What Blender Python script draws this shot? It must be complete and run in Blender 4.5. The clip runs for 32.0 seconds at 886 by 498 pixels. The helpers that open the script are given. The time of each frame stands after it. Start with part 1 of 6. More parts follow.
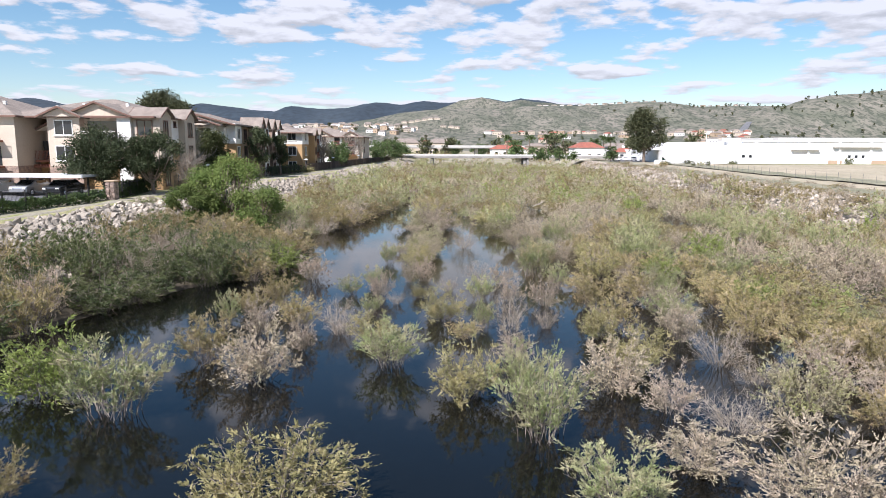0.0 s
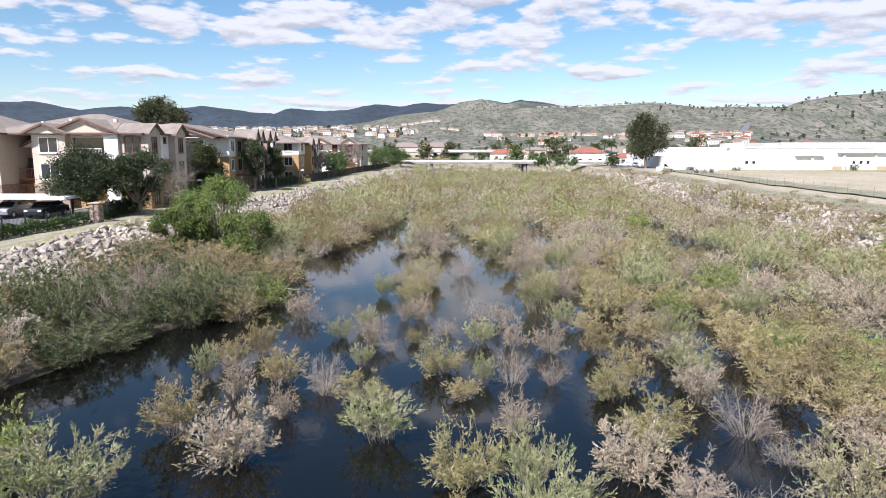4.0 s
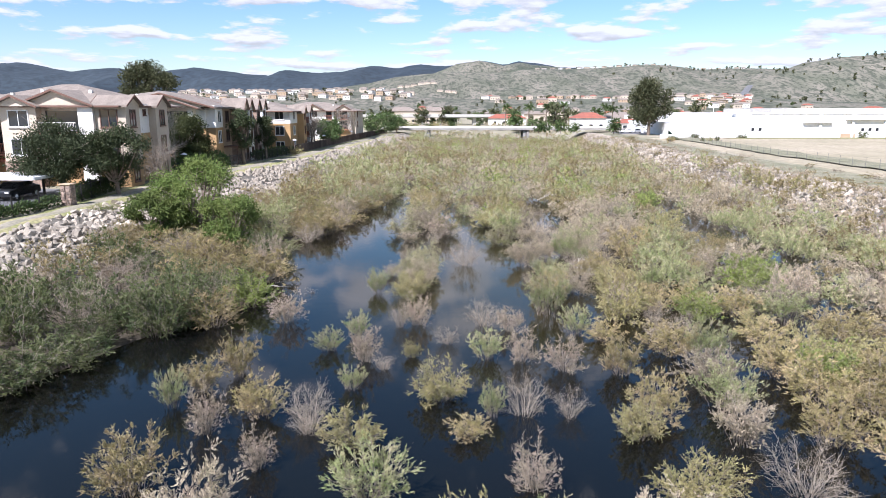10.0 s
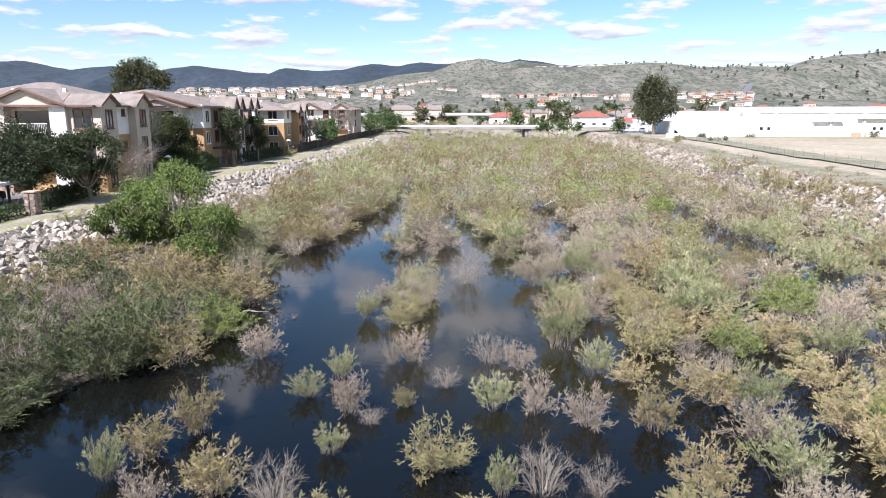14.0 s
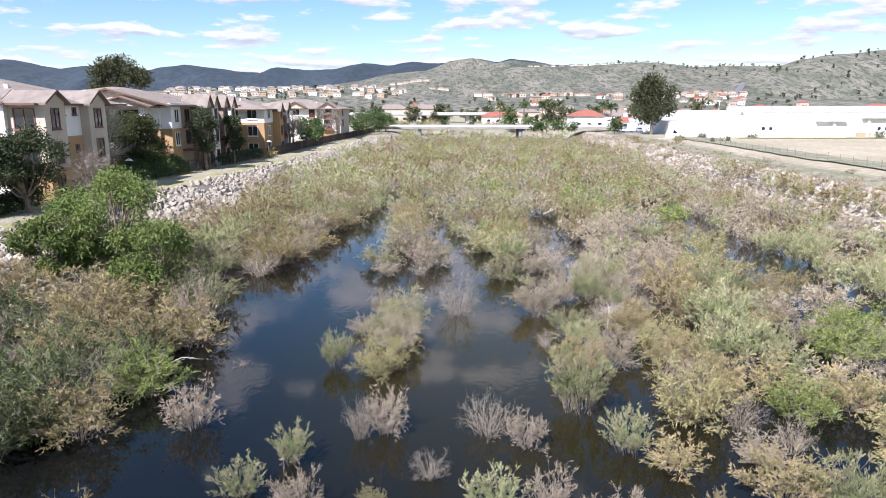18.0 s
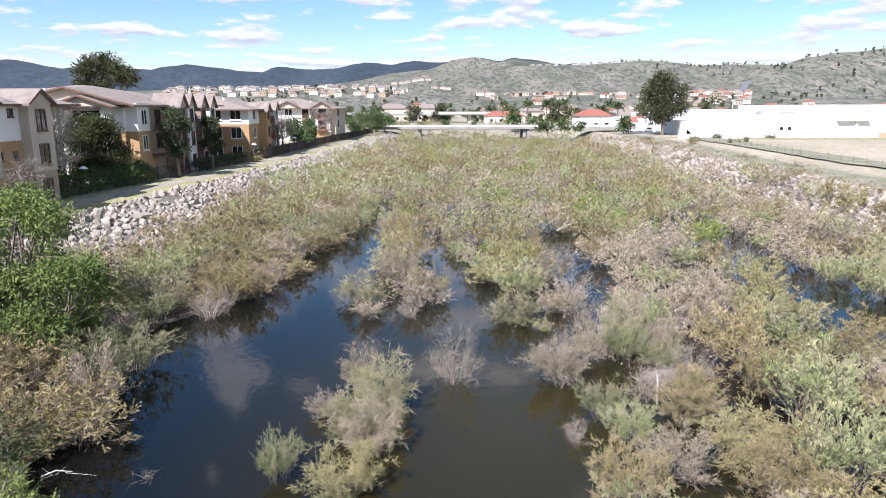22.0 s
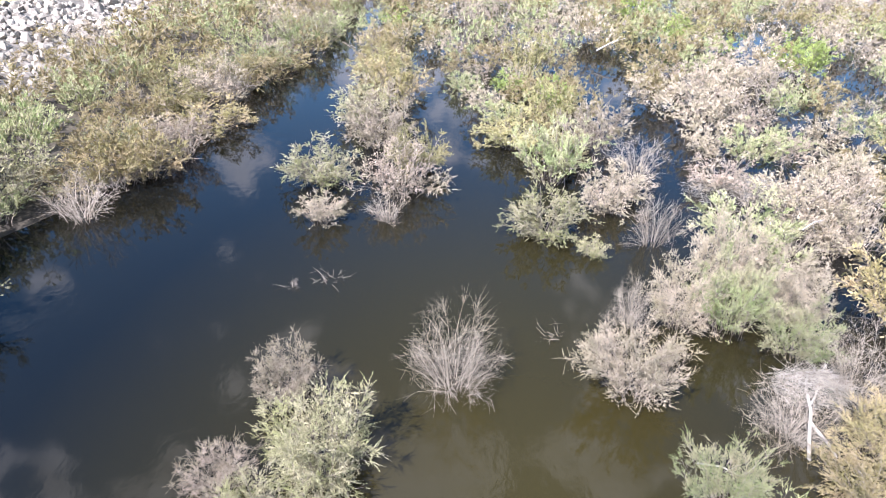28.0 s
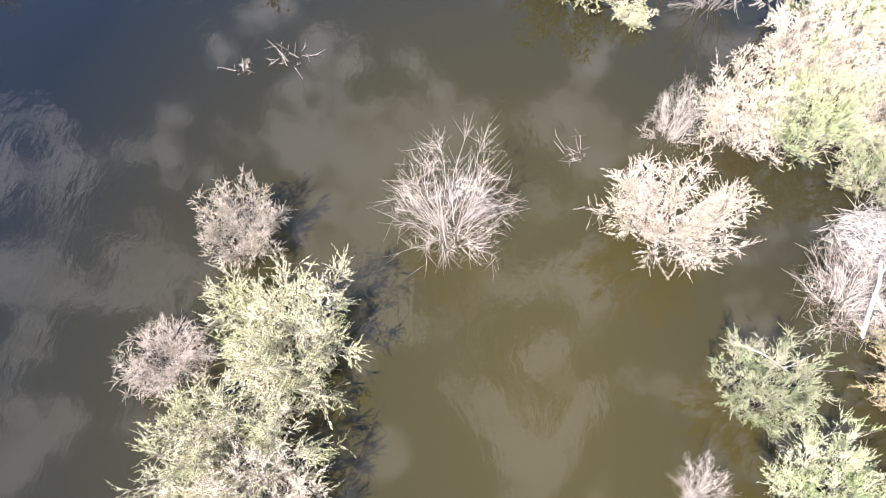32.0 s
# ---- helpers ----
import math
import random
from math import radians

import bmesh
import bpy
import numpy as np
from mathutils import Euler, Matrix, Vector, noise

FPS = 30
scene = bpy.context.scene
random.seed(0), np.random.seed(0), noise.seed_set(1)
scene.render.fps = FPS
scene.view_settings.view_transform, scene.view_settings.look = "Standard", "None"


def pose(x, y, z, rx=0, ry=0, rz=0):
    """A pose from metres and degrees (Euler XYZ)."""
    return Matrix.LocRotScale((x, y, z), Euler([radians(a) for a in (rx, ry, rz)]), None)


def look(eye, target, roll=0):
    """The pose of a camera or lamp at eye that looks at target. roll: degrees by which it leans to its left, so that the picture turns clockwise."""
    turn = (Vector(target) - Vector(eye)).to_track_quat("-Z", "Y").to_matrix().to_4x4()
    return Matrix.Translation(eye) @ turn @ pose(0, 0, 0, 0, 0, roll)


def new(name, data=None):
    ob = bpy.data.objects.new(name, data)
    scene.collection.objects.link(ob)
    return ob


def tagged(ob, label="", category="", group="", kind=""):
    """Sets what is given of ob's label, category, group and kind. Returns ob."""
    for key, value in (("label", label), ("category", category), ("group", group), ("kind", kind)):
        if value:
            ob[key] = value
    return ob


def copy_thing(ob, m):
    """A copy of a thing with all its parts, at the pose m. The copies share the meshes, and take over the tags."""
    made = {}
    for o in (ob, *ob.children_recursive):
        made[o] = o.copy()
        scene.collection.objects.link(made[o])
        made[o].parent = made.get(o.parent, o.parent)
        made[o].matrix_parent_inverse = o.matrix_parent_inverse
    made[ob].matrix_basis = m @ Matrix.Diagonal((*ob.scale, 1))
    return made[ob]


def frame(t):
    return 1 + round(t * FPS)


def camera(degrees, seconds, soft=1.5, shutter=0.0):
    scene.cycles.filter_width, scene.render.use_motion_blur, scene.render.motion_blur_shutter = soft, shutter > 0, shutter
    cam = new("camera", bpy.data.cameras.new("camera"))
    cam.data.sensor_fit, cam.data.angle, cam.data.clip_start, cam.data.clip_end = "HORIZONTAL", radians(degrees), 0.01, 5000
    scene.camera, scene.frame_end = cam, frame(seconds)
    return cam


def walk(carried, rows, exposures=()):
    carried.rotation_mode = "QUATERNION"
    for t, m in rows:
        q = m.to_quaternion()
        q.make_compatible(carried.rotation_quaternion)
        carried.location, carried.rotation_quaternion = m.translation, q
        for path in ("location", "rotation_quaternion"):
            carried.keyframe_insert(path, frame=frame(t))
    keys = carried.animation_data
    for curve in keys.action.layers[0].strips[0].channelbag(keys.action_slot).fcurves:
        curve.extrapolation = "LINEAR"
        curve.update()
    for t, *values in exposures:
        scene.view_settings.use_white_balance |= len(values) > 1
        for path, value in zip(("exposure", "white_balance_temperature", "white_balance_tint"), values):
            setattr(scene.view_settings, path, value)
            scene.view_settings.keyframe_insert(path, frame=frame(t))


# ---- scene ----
cam = camera(67.1, 32.0, soft=0.9)
PATH = [
    (0, (-0.813, 6.691, 8.157), (-0.83, 8.668, 7.853), 0.2),
    (1, (-0.764, 7.462, 8.213), (-0.781, 9.439, 7.91), 0.1),
    (2, (-0.711, 8.259, 8.472), (-0.729, 10.236, 8.17), 0.1),
    (3, (-0.656, 8.933, 8.969), (-0.675, 10.91, 8.668), -0.1),
    (4, (-0.655, 9.496, 9.754), (-0.673, 11.474, 9.454), -0.0),
    (4.5, (-0.692, 9.91, 10.09), (-0.71, 11.887, 9.79), -0.2),
    (6.5, (-0.729, 11.064, 10.744), (-0.743, 13.041, 10.446), -0.0),
    (7, (-0.743, 11.425, 10.736), (-0.756, 13.403, 10.439), -0.1),
    (7.5, (-0.762, 11.778, 10.776), (-0.775, 13.754, 10.468), -0.1),
    (8, (-0.788, 12.274, 10.737), (-0.8, 14.245, 10.398), -0.1),
    (8.5, (-0.797, 12.669, 10.766), (-0.808, 14.634, 10.393), -0.1),
    (9, (-0.827, 13.079, 10.763), (-0.838, 15.038, 10.363), -0.0),
    (9.5, (-0.852, 13.454, 10.797), (-0.861, 15.412, 10.39), -0.0),
    (10, (-0.87, 13.778, 10.87), (-0.879, 15.736, 10.463), 0.0),
    (11, (-0.933, 14.75, 10.919), (-0.94, 16.708, 10.51), 0.0),
    (12, (-0.896, 15.929, 11.051), (-0.905, 17.886, 10.64), 0.1),
    (13, (-0.89, 17.304, 11.047), (-0.901, 19.261, 10.635), 0.1),
    (13.5, (-0.878, 17.99, 11.021), (-0.889, 19.947, 10.609), 0.0),
    (15.5, (-0.623, 20.97, 11.053), (-0.63, 22.927, 10.639), -0.0),
    (16, (-0.586, 21.904, 11.034), (-0.577, 23.861, 10.622), -0.0),
    (16.5, (-0.528, 22.705, 11.125), (-0.517, 24.661, 10.711), 0.0),
    (17, (-0.528, 23.594, 11.095), (-0.516, 25.551, 10.681), -0.0),
    (18, (-0.541, 25.599, 10.952), (-0.529, 27.556, 10.538), -0.0),
    (19, (-0.394, 27.621, 10.923), (-0.385, 29.578, 10.509), -0.1),
    (20, (-0.349, 29.956, 10.868), (-0.341, 31.913, 10.455), -0.1),
    (21, (-0.182, 32.162, 11.018), (-0.176, 34.119, 10.603), -0.1),
    (22, (-0.101, 34.573, 11.018), (-0.096, 36.529, 10.602), -0.1),
    (23, (-0.017, 36.884, 11.008), (-0.012, 38.841, 10.593), -0.1),
    (24, (0.029, 39.109, 11.005), (0.032, 41.066, 10.592), -0.0),
    (24.5, (0.078, 40.275, 11.033), (0.074, 42.232, 10.619), -0.0),
    (26.5, (0.247, 44.73, 11.105), (0.236, 46.63, 10.479), 0.1),
    (27, (0.223, 45.822, 11.093), (0.218, 47.673, 10.336), 0.2),
    (27.5, (0.211, 46.892, 11.047), (0.207, 48.686, 10.163), 0.4),
    (28, (0.236, 47.978, 11.027), (0.232, 49.705, 10.019), 0.3),
    (28.5, (0.264, 49.056, 11.032), (0.259, 50.723, 9.927), 0.2),
    (29, (0.249, 50.181, 11.064), (0.248, 51.832, 9.935), 0.4),
    (29.5, (0.234, 51.281, 11.034), (0.238, 52.932, 9.905), 0.7),
    (30, (0.183, 52.316, 10.922), (0.196, 53.972, 9.8), 0.9),
    (30.5, (0.168, 52.681, 10.841), (0.188, 54.283, 9.643), 1.3),
    (31, (0.305, 52.812, 10.827), (0.31, 54.237, 9.424), 0.7),
    (31.5, (0.119, 52.859, 10.941), (0.153, 54.067, 9.347), 2.0),
    (32, (0.11, 52.976, 11.08), (0.147, 54.026, 9.378), 2.6),
]
walk(cam, [(t, look(e, g, r)) for t, e, g, r in PATH],
     exposures=((0, 0.82, 6100, 17), (9, 0.96, 5930, 18), (21, 1.02, 5910, 19), (24.5, 1.04, 5870, 19), (26.5, 1.24, 5800, 20), (28, 1.72, 5680, 20),
                (29, 1.93, 5750, 19), (30, 2.1, 5700, 20), (31, 2.3, 5800, 22), (32, 2.42, 5850, 22)))

# ---------------- light ----------------
SUN_FROM = Vector((-0.52, -0.78, 1.05)).normalized()
world = bpy.data.worlds.new("world")
scene.world = world
world.use_nodes = True
wn, wl = world.node_tree.nodes, world.node_tree.links
wn.clear()


def wnode(kind, **kw):
    n = wn.new(kind)
    for k, v in kw.items():
        if k == "operation":
            n.operation = v
        elif k == "sky_type":
            n.sky_type = v
    return n


sky = wnode("ShaderNodeTexSky", sky_type="NISHITA")
sky.sun_disc = False
sky.sun_elevation = math.asin(SUN_FROM.z)
sky.sun_rotation = math.atan2(SUN_FROM.x, SUN_FROM.y)
sky.altitude = 400
sky.air_density, sky.dust_density, sky.ozone_density = 1.0, 0.4, 0.9
geo = wnode("ShaderNodeTexCoord")
sep = wnode("ShaderNodeSeparateXYZ")
wl.new(geo.outputs["Generated"], sep.inputs[0])
floor_z = wnode("ShaderNodeMath", operation="MAXIMUM")
wl.new(sep.outputs["Z"], floor_z.inputs[0])
floor_z.inputs[1].default_value = 0.0
haze_z = wnode("ShaderNodeMath", operation="ADD")
wl.new(floor_z.outputs[0], haze_z.inputs[0])
haze_z.inputs[1].default_value = 0.075
log_z = wnode("ShaderNodeMath", operation="LOGARITHM")
wl.new(haze_z.outputs[0], log_z.inputs[0])
log_z.inputs[1].default_value = math.e
up = wnode("ShaderNodeMath", operation="MULTIPLY")
wl.new(log_z.outputs[0], up.inputs[0])
up.inputs[1].default_value = 0.82
com = wnode("ShaderNodeCombineXYZ")
wl.new(sep.outputs["X"], com.inputs[0])
wl.new(sep.outputs["Y"], com.inputs[1])
wl.new(up.outputs[0], com.inputs[2])


def cloud_noise(lift):
    """Cumulus density, looked up a little higher by lift."""
    shift = wn.new("ShaderNodeMapping")
    shift.inputs["Location"].default_value = (1.35, 0.4, 0.2 + lift)
    wl.new(com.outputs[0], shift.inputs["Vector"])
    cn = wnode("ShaderNodeTexNoise")
    cn.inputs["Scale"].default_value = 10.0
    cn.inputs["Detail"].default_value = 8.0
    cn.inputs["Roughness"].default_value = 0.53
    cn.inputs["Distortion"].default_value = 0.1
    wl.new(shift.outputs[0], cn.inputs["Vector"])
    return cn.outputs["Fac"]


low_noise, high_noise = cloud_noise(0.0), cloud_noise(0.028)
mask = wnode("ShaderNodeMapRange")
mask.interpolation_type = "SMOOTHSTEP"
mask.inputs["From Min"].default_value, mask.inputs["From Max"].default_value = 0.525, 0.615
bias = low_noise
for z0, z1, gain in ((0.0, 0.05, 0.045), (0.085, 0.11, -0.03), (0.125, 0.17, 0.075), (0.21, 0.25, -0.05), (0.32, 0.42, -0.10), (0.54, 0.68, 0.105)):
    band = wnode("ShaderNodeMapRange")
    band.inputs["From Min"].default_value, band.inputs["From Max"].default_value = z0, z1
    band.inputs["To Min"].default_value, band.inputs["To Max"].default_value = 0.0, gain
    wl.new(sep.outputs["Z"], band.inputs["Value"])
    add = wnode("ShaderNodeMath", operation="ADD")
    wl.new(bias, add.inputs[0])
    wl.new(band.outputs[0], add.inputs[1])
    bias = add.outputs[0]
wl.new(bias, mask.inputs["Value"])
thick = wnode("ShaderNodeMath", operation="SUBTRACT")
wl.new(high_noise, thick.inputs[0])
wl.new(low_noise, thick.inputs[1])
shade = wnode("ShaderNodeMapRange")
shade.inputs["From Min"].default_value, shade.inputs["From Max"].default_value = -0.06, 0.10
shade.inputs["To Min"].default_value, shade.inputs["To Max"].default_value = 1.0, 0.66
wl.new(thick.outputs[0], shade.inputs["Value"])
cloud_white = wnode("ShaderNodeMixRGB")
cloud_white.blend_type = "MULTIPLY"
cloud_white.inputs[0].default_value = 1.0
cloud_white.inputs[1].default_value = (7.2, 7.35, 7.65, 1)
wl.new(shade.outputs[0], cloud_white.inputs[2])
cover = wnode("ShaderNodeMath", operation="MULTIPLY")
wl.new(mask.outputs[0], cover.inputs[0])
cover.inputs[1].default_value = 0.94
mix = wnode("ShaderNodeMixRGB")
wl.new(cover.outputs[0], mix.inputs[0])
rich = wn.new("ShaderNodeHueSaturation")
rich.inputs["Hue"].default_value, rich.inputs["Saturation"].default_value, rich.inputs["Value"].default_value = 0.49, 1.2, 1.06
wl.new(sky.outputs[0], rich.inputs["Color"])
wl.new(rich.outputs[0], mix.inputs[1])
wl.new(cloud_white.outputs[0], mix.inputs[2])
bg = wnode("ShaderNodeBackground")
bg.inputs["Strength"].default_value = 0.070
wl.new(mix.outputs[0], bg.inputs["Color"])
wo = wnode("ShaderNodeOutputWorld")
wl.new(bg.outputs[0], wo.inputs[0])

sun_data = bpy.data.lights.new("sun", "SUN")
sun_data.energy, sun_data.angle, sun_data.color = 5.0, radians(0.53), (1.0, 0.97, 0.93)
sun = new("sun", sun_data)
sun.matrix_world = look(SUN_FROM * 300, (0, 0, 0))


# ---------------- materials ----------------
def material(name, col, rough=0.8, col2=None, scale=3.0, fine=0.0, bump=0.0, bump_scale=20.0, metal=0.0,
             island=0.0, per_object=0.0, translucent=0.0, spec=0.35, detail=4.0):
    """A painted, grown or earthen surface: two colours mixed by noise at a large and a fine scale, with bump."""
    m = bpy.data.materials.new(name)
    m.use_nodes = True
    n, l = m.node_tree.nodes, m.node_tree.links
    b = n["Principled BSDF"]
    b.inputs["Roughness"].default_value = rough
    b.inputs["Metallic"].default_value = metal
    b.inputs["Specular IOR Level"].default_value = spec
    tc = n.new("ShaderNodeTexCoord")
    col2 = col2 or tuple(c * 0.75 for c in col)
    no = n.new("ShaderNodeTexNoise")
    no.inputs["Scale"].default_value, no.inputs["Detail"].default_value = scale, detail
    l.new(tc.outputs["Object"], no.inputs["Vector"])
    ramp = n.new("ShaderNodeMapRange")
    ramp.inputs["From Min"].default_value, ramp.inputs["From Max"].default_value = 0.35, 0.65
    l.new(no.outputs["Fac"], ramp.inputs["Value"])
    mx = n.new("ShaderNodeMixRGB")
    mx.inputs[1].default_value, mx.inputs[2].default_value = (*col, 1), (*col2, 1)
    l.new(ramp.outputs[0], mx.inputs[0])
    out = mx.outputs[0]

    def vary(source, amount, out, lo=0.0, hi=1.0):
        mr = n.new("ShaderNodeMapRange")
        mr.inputs["From Min"].default_value, mr.inputs["From Max"].default_value = lo, hi
        mr.inputs["To Min"].default_value, mr.inputs["To Max"].default_value = 1 - amount, 1 + amount
        l.new(source, mr.inputs["Value"])
        mu = n.new("ShaderNodeMixRGB")
        mu.blend_type = "MULTIPLY"
        mu.inputs[0].default_value = 1.0
        l.new(out, mu.inputs[1])
        l.new(mr.outputs[0], mu.inputs[2])
        return mu.outputs[0]

    if fine:
        nf = n.new("ShaderNodeTexNoise")
        nf.inputs["Scale"].default_value, nf.inputs["Detail"].default_value = scale * 14, 3
        l.new(tc.outputs["Object"], nf.inputs["Vector"])
        out = vary(nf.outputs["Fac"], fine, out, 0.36, 0.64)
    if island:
        g = n.new("ShaderNodeNewGeometry")
        out = vary(g.outputs["Random Per Island"], island, out)
    if per_object:
        oi = n.new("ShaderNodeObjectInfo")
        out = vary(oi.outputs["Random"], per_object, out)
    l.new(out, b.inputs["Base Color"])
    if bump:
        nb = n.new("ShaderNodeTexNoise")
        nb.inputs["Scale"].default_value, nb.inputs["Detail"].default_value = bump_scale, 5
        l.new(tc.outputs["Object"], nb.inputs["Vector"])
        bp = n.new("ShaderNodeBump")
        bp.inputs["Strength"].default_value, bp.inputs["Distance"].default_value = bump, 0.05
        l.new(nb.outputs["Fac"], bp.inputs["Height"])
        l.new(bp.outputs[0], b.inputs["Normal"])
    if translucent:
        tr = n.new("ShaderNodeBsdfTranslucent")
        l.new(out, tr.inputs["Color"])
        ms = n.new("ShaderNodeMixShader")
        ms.inputs[0].default_value = translucent
        l.new(b.outputs[0], ms.inputs[1])
        l.new(tr.outputs[0], ms.inputs[2])
        l.new(ms.outputs[0], n["Material Output"].inputs[0])
    return m


def leaf(name, col, col2, scale=0.9):
    return material(name, col, 0.65, col2, scale=scale, island=0.2, per_object=0.26, translucent=0.16, spec=0.2)


LEAF = {
    "Y": leaf("leaf_yellow_green", (0.36, 0.307, 0.138), (0.245, 0.239, 0.103), 3.0),
    "G": leaf("leaf_green", (0.227, 0.274, 0.103), (0.385, 0.342, 0.2), 3.0),
    "O": leaf("leaf_olive", (0.258, 0.228, 0.0899), (0.396, 0.301, 0.167), 3.0),
    "T": leaf("leaf_tan", (0.42, 0.343, 0.253), (0.304, 0.263, 0.164), 3.0),
    "P": leaf("leaf_dry_pink", (0.404, 0.312, 0.245), (0.326, 0.275, 0.18), 3.0),
    "D": leaf("leaf_sparse_dry", (0.367, 0.3, 0.251), (0.326, 0.28, 0.174), 3.0),
    "C": leaf("leaf_cream_green", (0.404, 0.355, 0.223), (0.263, 0.265, 0.109), 3.5),
    "W": leaf("leaf_willow", (0.078, 0.108, 0.0414), (0.162, 0.17, 0.0692), 3.0),
    "L": leaf("leaf_lime", (0.274, 0.32, 0.0843), (0.193, 0.24, 0.0673), 3.0),
    "dark": leaf("leaf_oak", (0.045, 0.06, 0.028), (0.065, 0.08, 0.035)),
    "pepper": leaf("leaf_pepper_tree", (0.10, 0.145, 0.035), (0.155, 0.19, 0.052)),
    "oliveleaf": leaf("leaf_olive_tree", (0.085, 0.095, 0.03), (0.05, 0.062, 0.022)),
    "hedge": leaf("leaf_hedge", (0.06, 0.10, 0.035), (0.09, 0.12, 0.04)),
    "euc": leaf("leaf_eucalyptus", (0.075, 0.086, 0.042), (0.105, 0.108, 0.05)),
}
TWIG = material("twig_grey", (0.29, 0.245, 0.20), 0.85, (0.17, 0.135, 0.105), scale=4, island=0.35)
DRY_TWIG = material("twig_bleached", (0.34, 0.287, 0.225), 0.85, (0.21, 0.17, 0.125), scale=4, island=0.35, per_object=0.2)
BARK = material("bark_brown", (0.14, 0.10, 0.075), 0.9, (0.22, 0.18, 0.14), scale=5, bump=0.6)
PALE_BARK = material("bark_pale", (0.5, 0.46, 0.40), 0.85, (0.36, 0.32, 0.27), scale=5, bump=0.4)


def ground_material():
    """Bank soil: dry grass, bare dirt and gravel mixed at two scales."""
    m = bpy.data.materials.new("bank_soil")
    m.use_nodes = True
    n, l = m.node_tree.nodes, m.node_tree.links
    b = n["Principled BSDF"]
    b.inputs["Roughness"].default_value = 0.95
    b.inputs["Specular IOR Level"].default_value = 0.2
    tc = n.new("ShaderNodeTexCoord")
    big = n.new("ShaderNodeTexNoise")
    big.inputs["Scale"].default_value, big.inputs["Detail"].default_value = 0.055, 8
    l.new(tc.outputs["Object"], big.inputs["Vector"])
    r = n.new("ShaderNodeValToRGB")
    r.color_ramp.elements[0].position, r.color_ramp.elements[0].color = 0.32, (0.33, 0.285, 0.22, 1)
    r.color_ramp.elements[1].position, r.color_ramp.elements[1].color = 0.7, (0.37, 0.33, 0.265, 1)
    e = r.color_ramp.elements.new(0.5)
    e.color = (0.25, 0.23, 0.155, 1)
    l.new(big.outputs["Fac"], r.inputs[0])
    sm = n.new("ShaderNodeTexNoise")
    sm.inputs["Scale"].default_value, sm.inputs["Detail"].default_value = 2.3, 8
    l.new(tc.outputs["Object"], sm.inputs["Vector"])
    mr = n.new("ShaderNodeMapRange")
    mr.inputs["To Min"].default_value, mr.inputs["To Max"].default_value = 0.6, 1.35
    l.new(sm.outputs["Fac"], mr.inputs["Value"])
    mu = n.new("ShaderNodeMixRGB")
    mu.blend_type, mu.inputs[0].default_value = "MULTIPLY", 1.0
    l.new(r.outputs[0], mu.inputs[1])
    l.new(mr.outputs[0], mu.inputs[2])
    l.new(mu.outputs[0], b.inputs["Base Color"])
    bp = n.new("ShaderNodeBump")
    bp.inputs["Strength"].default_value, bp.inputs["Distance"].default_value = 0.5, 0.1
    l.new(sm.outputs["Fac"], bp.inputs["Height"])
    l.new(bp.outputs[0], b.inputs["Normal"])
    return m


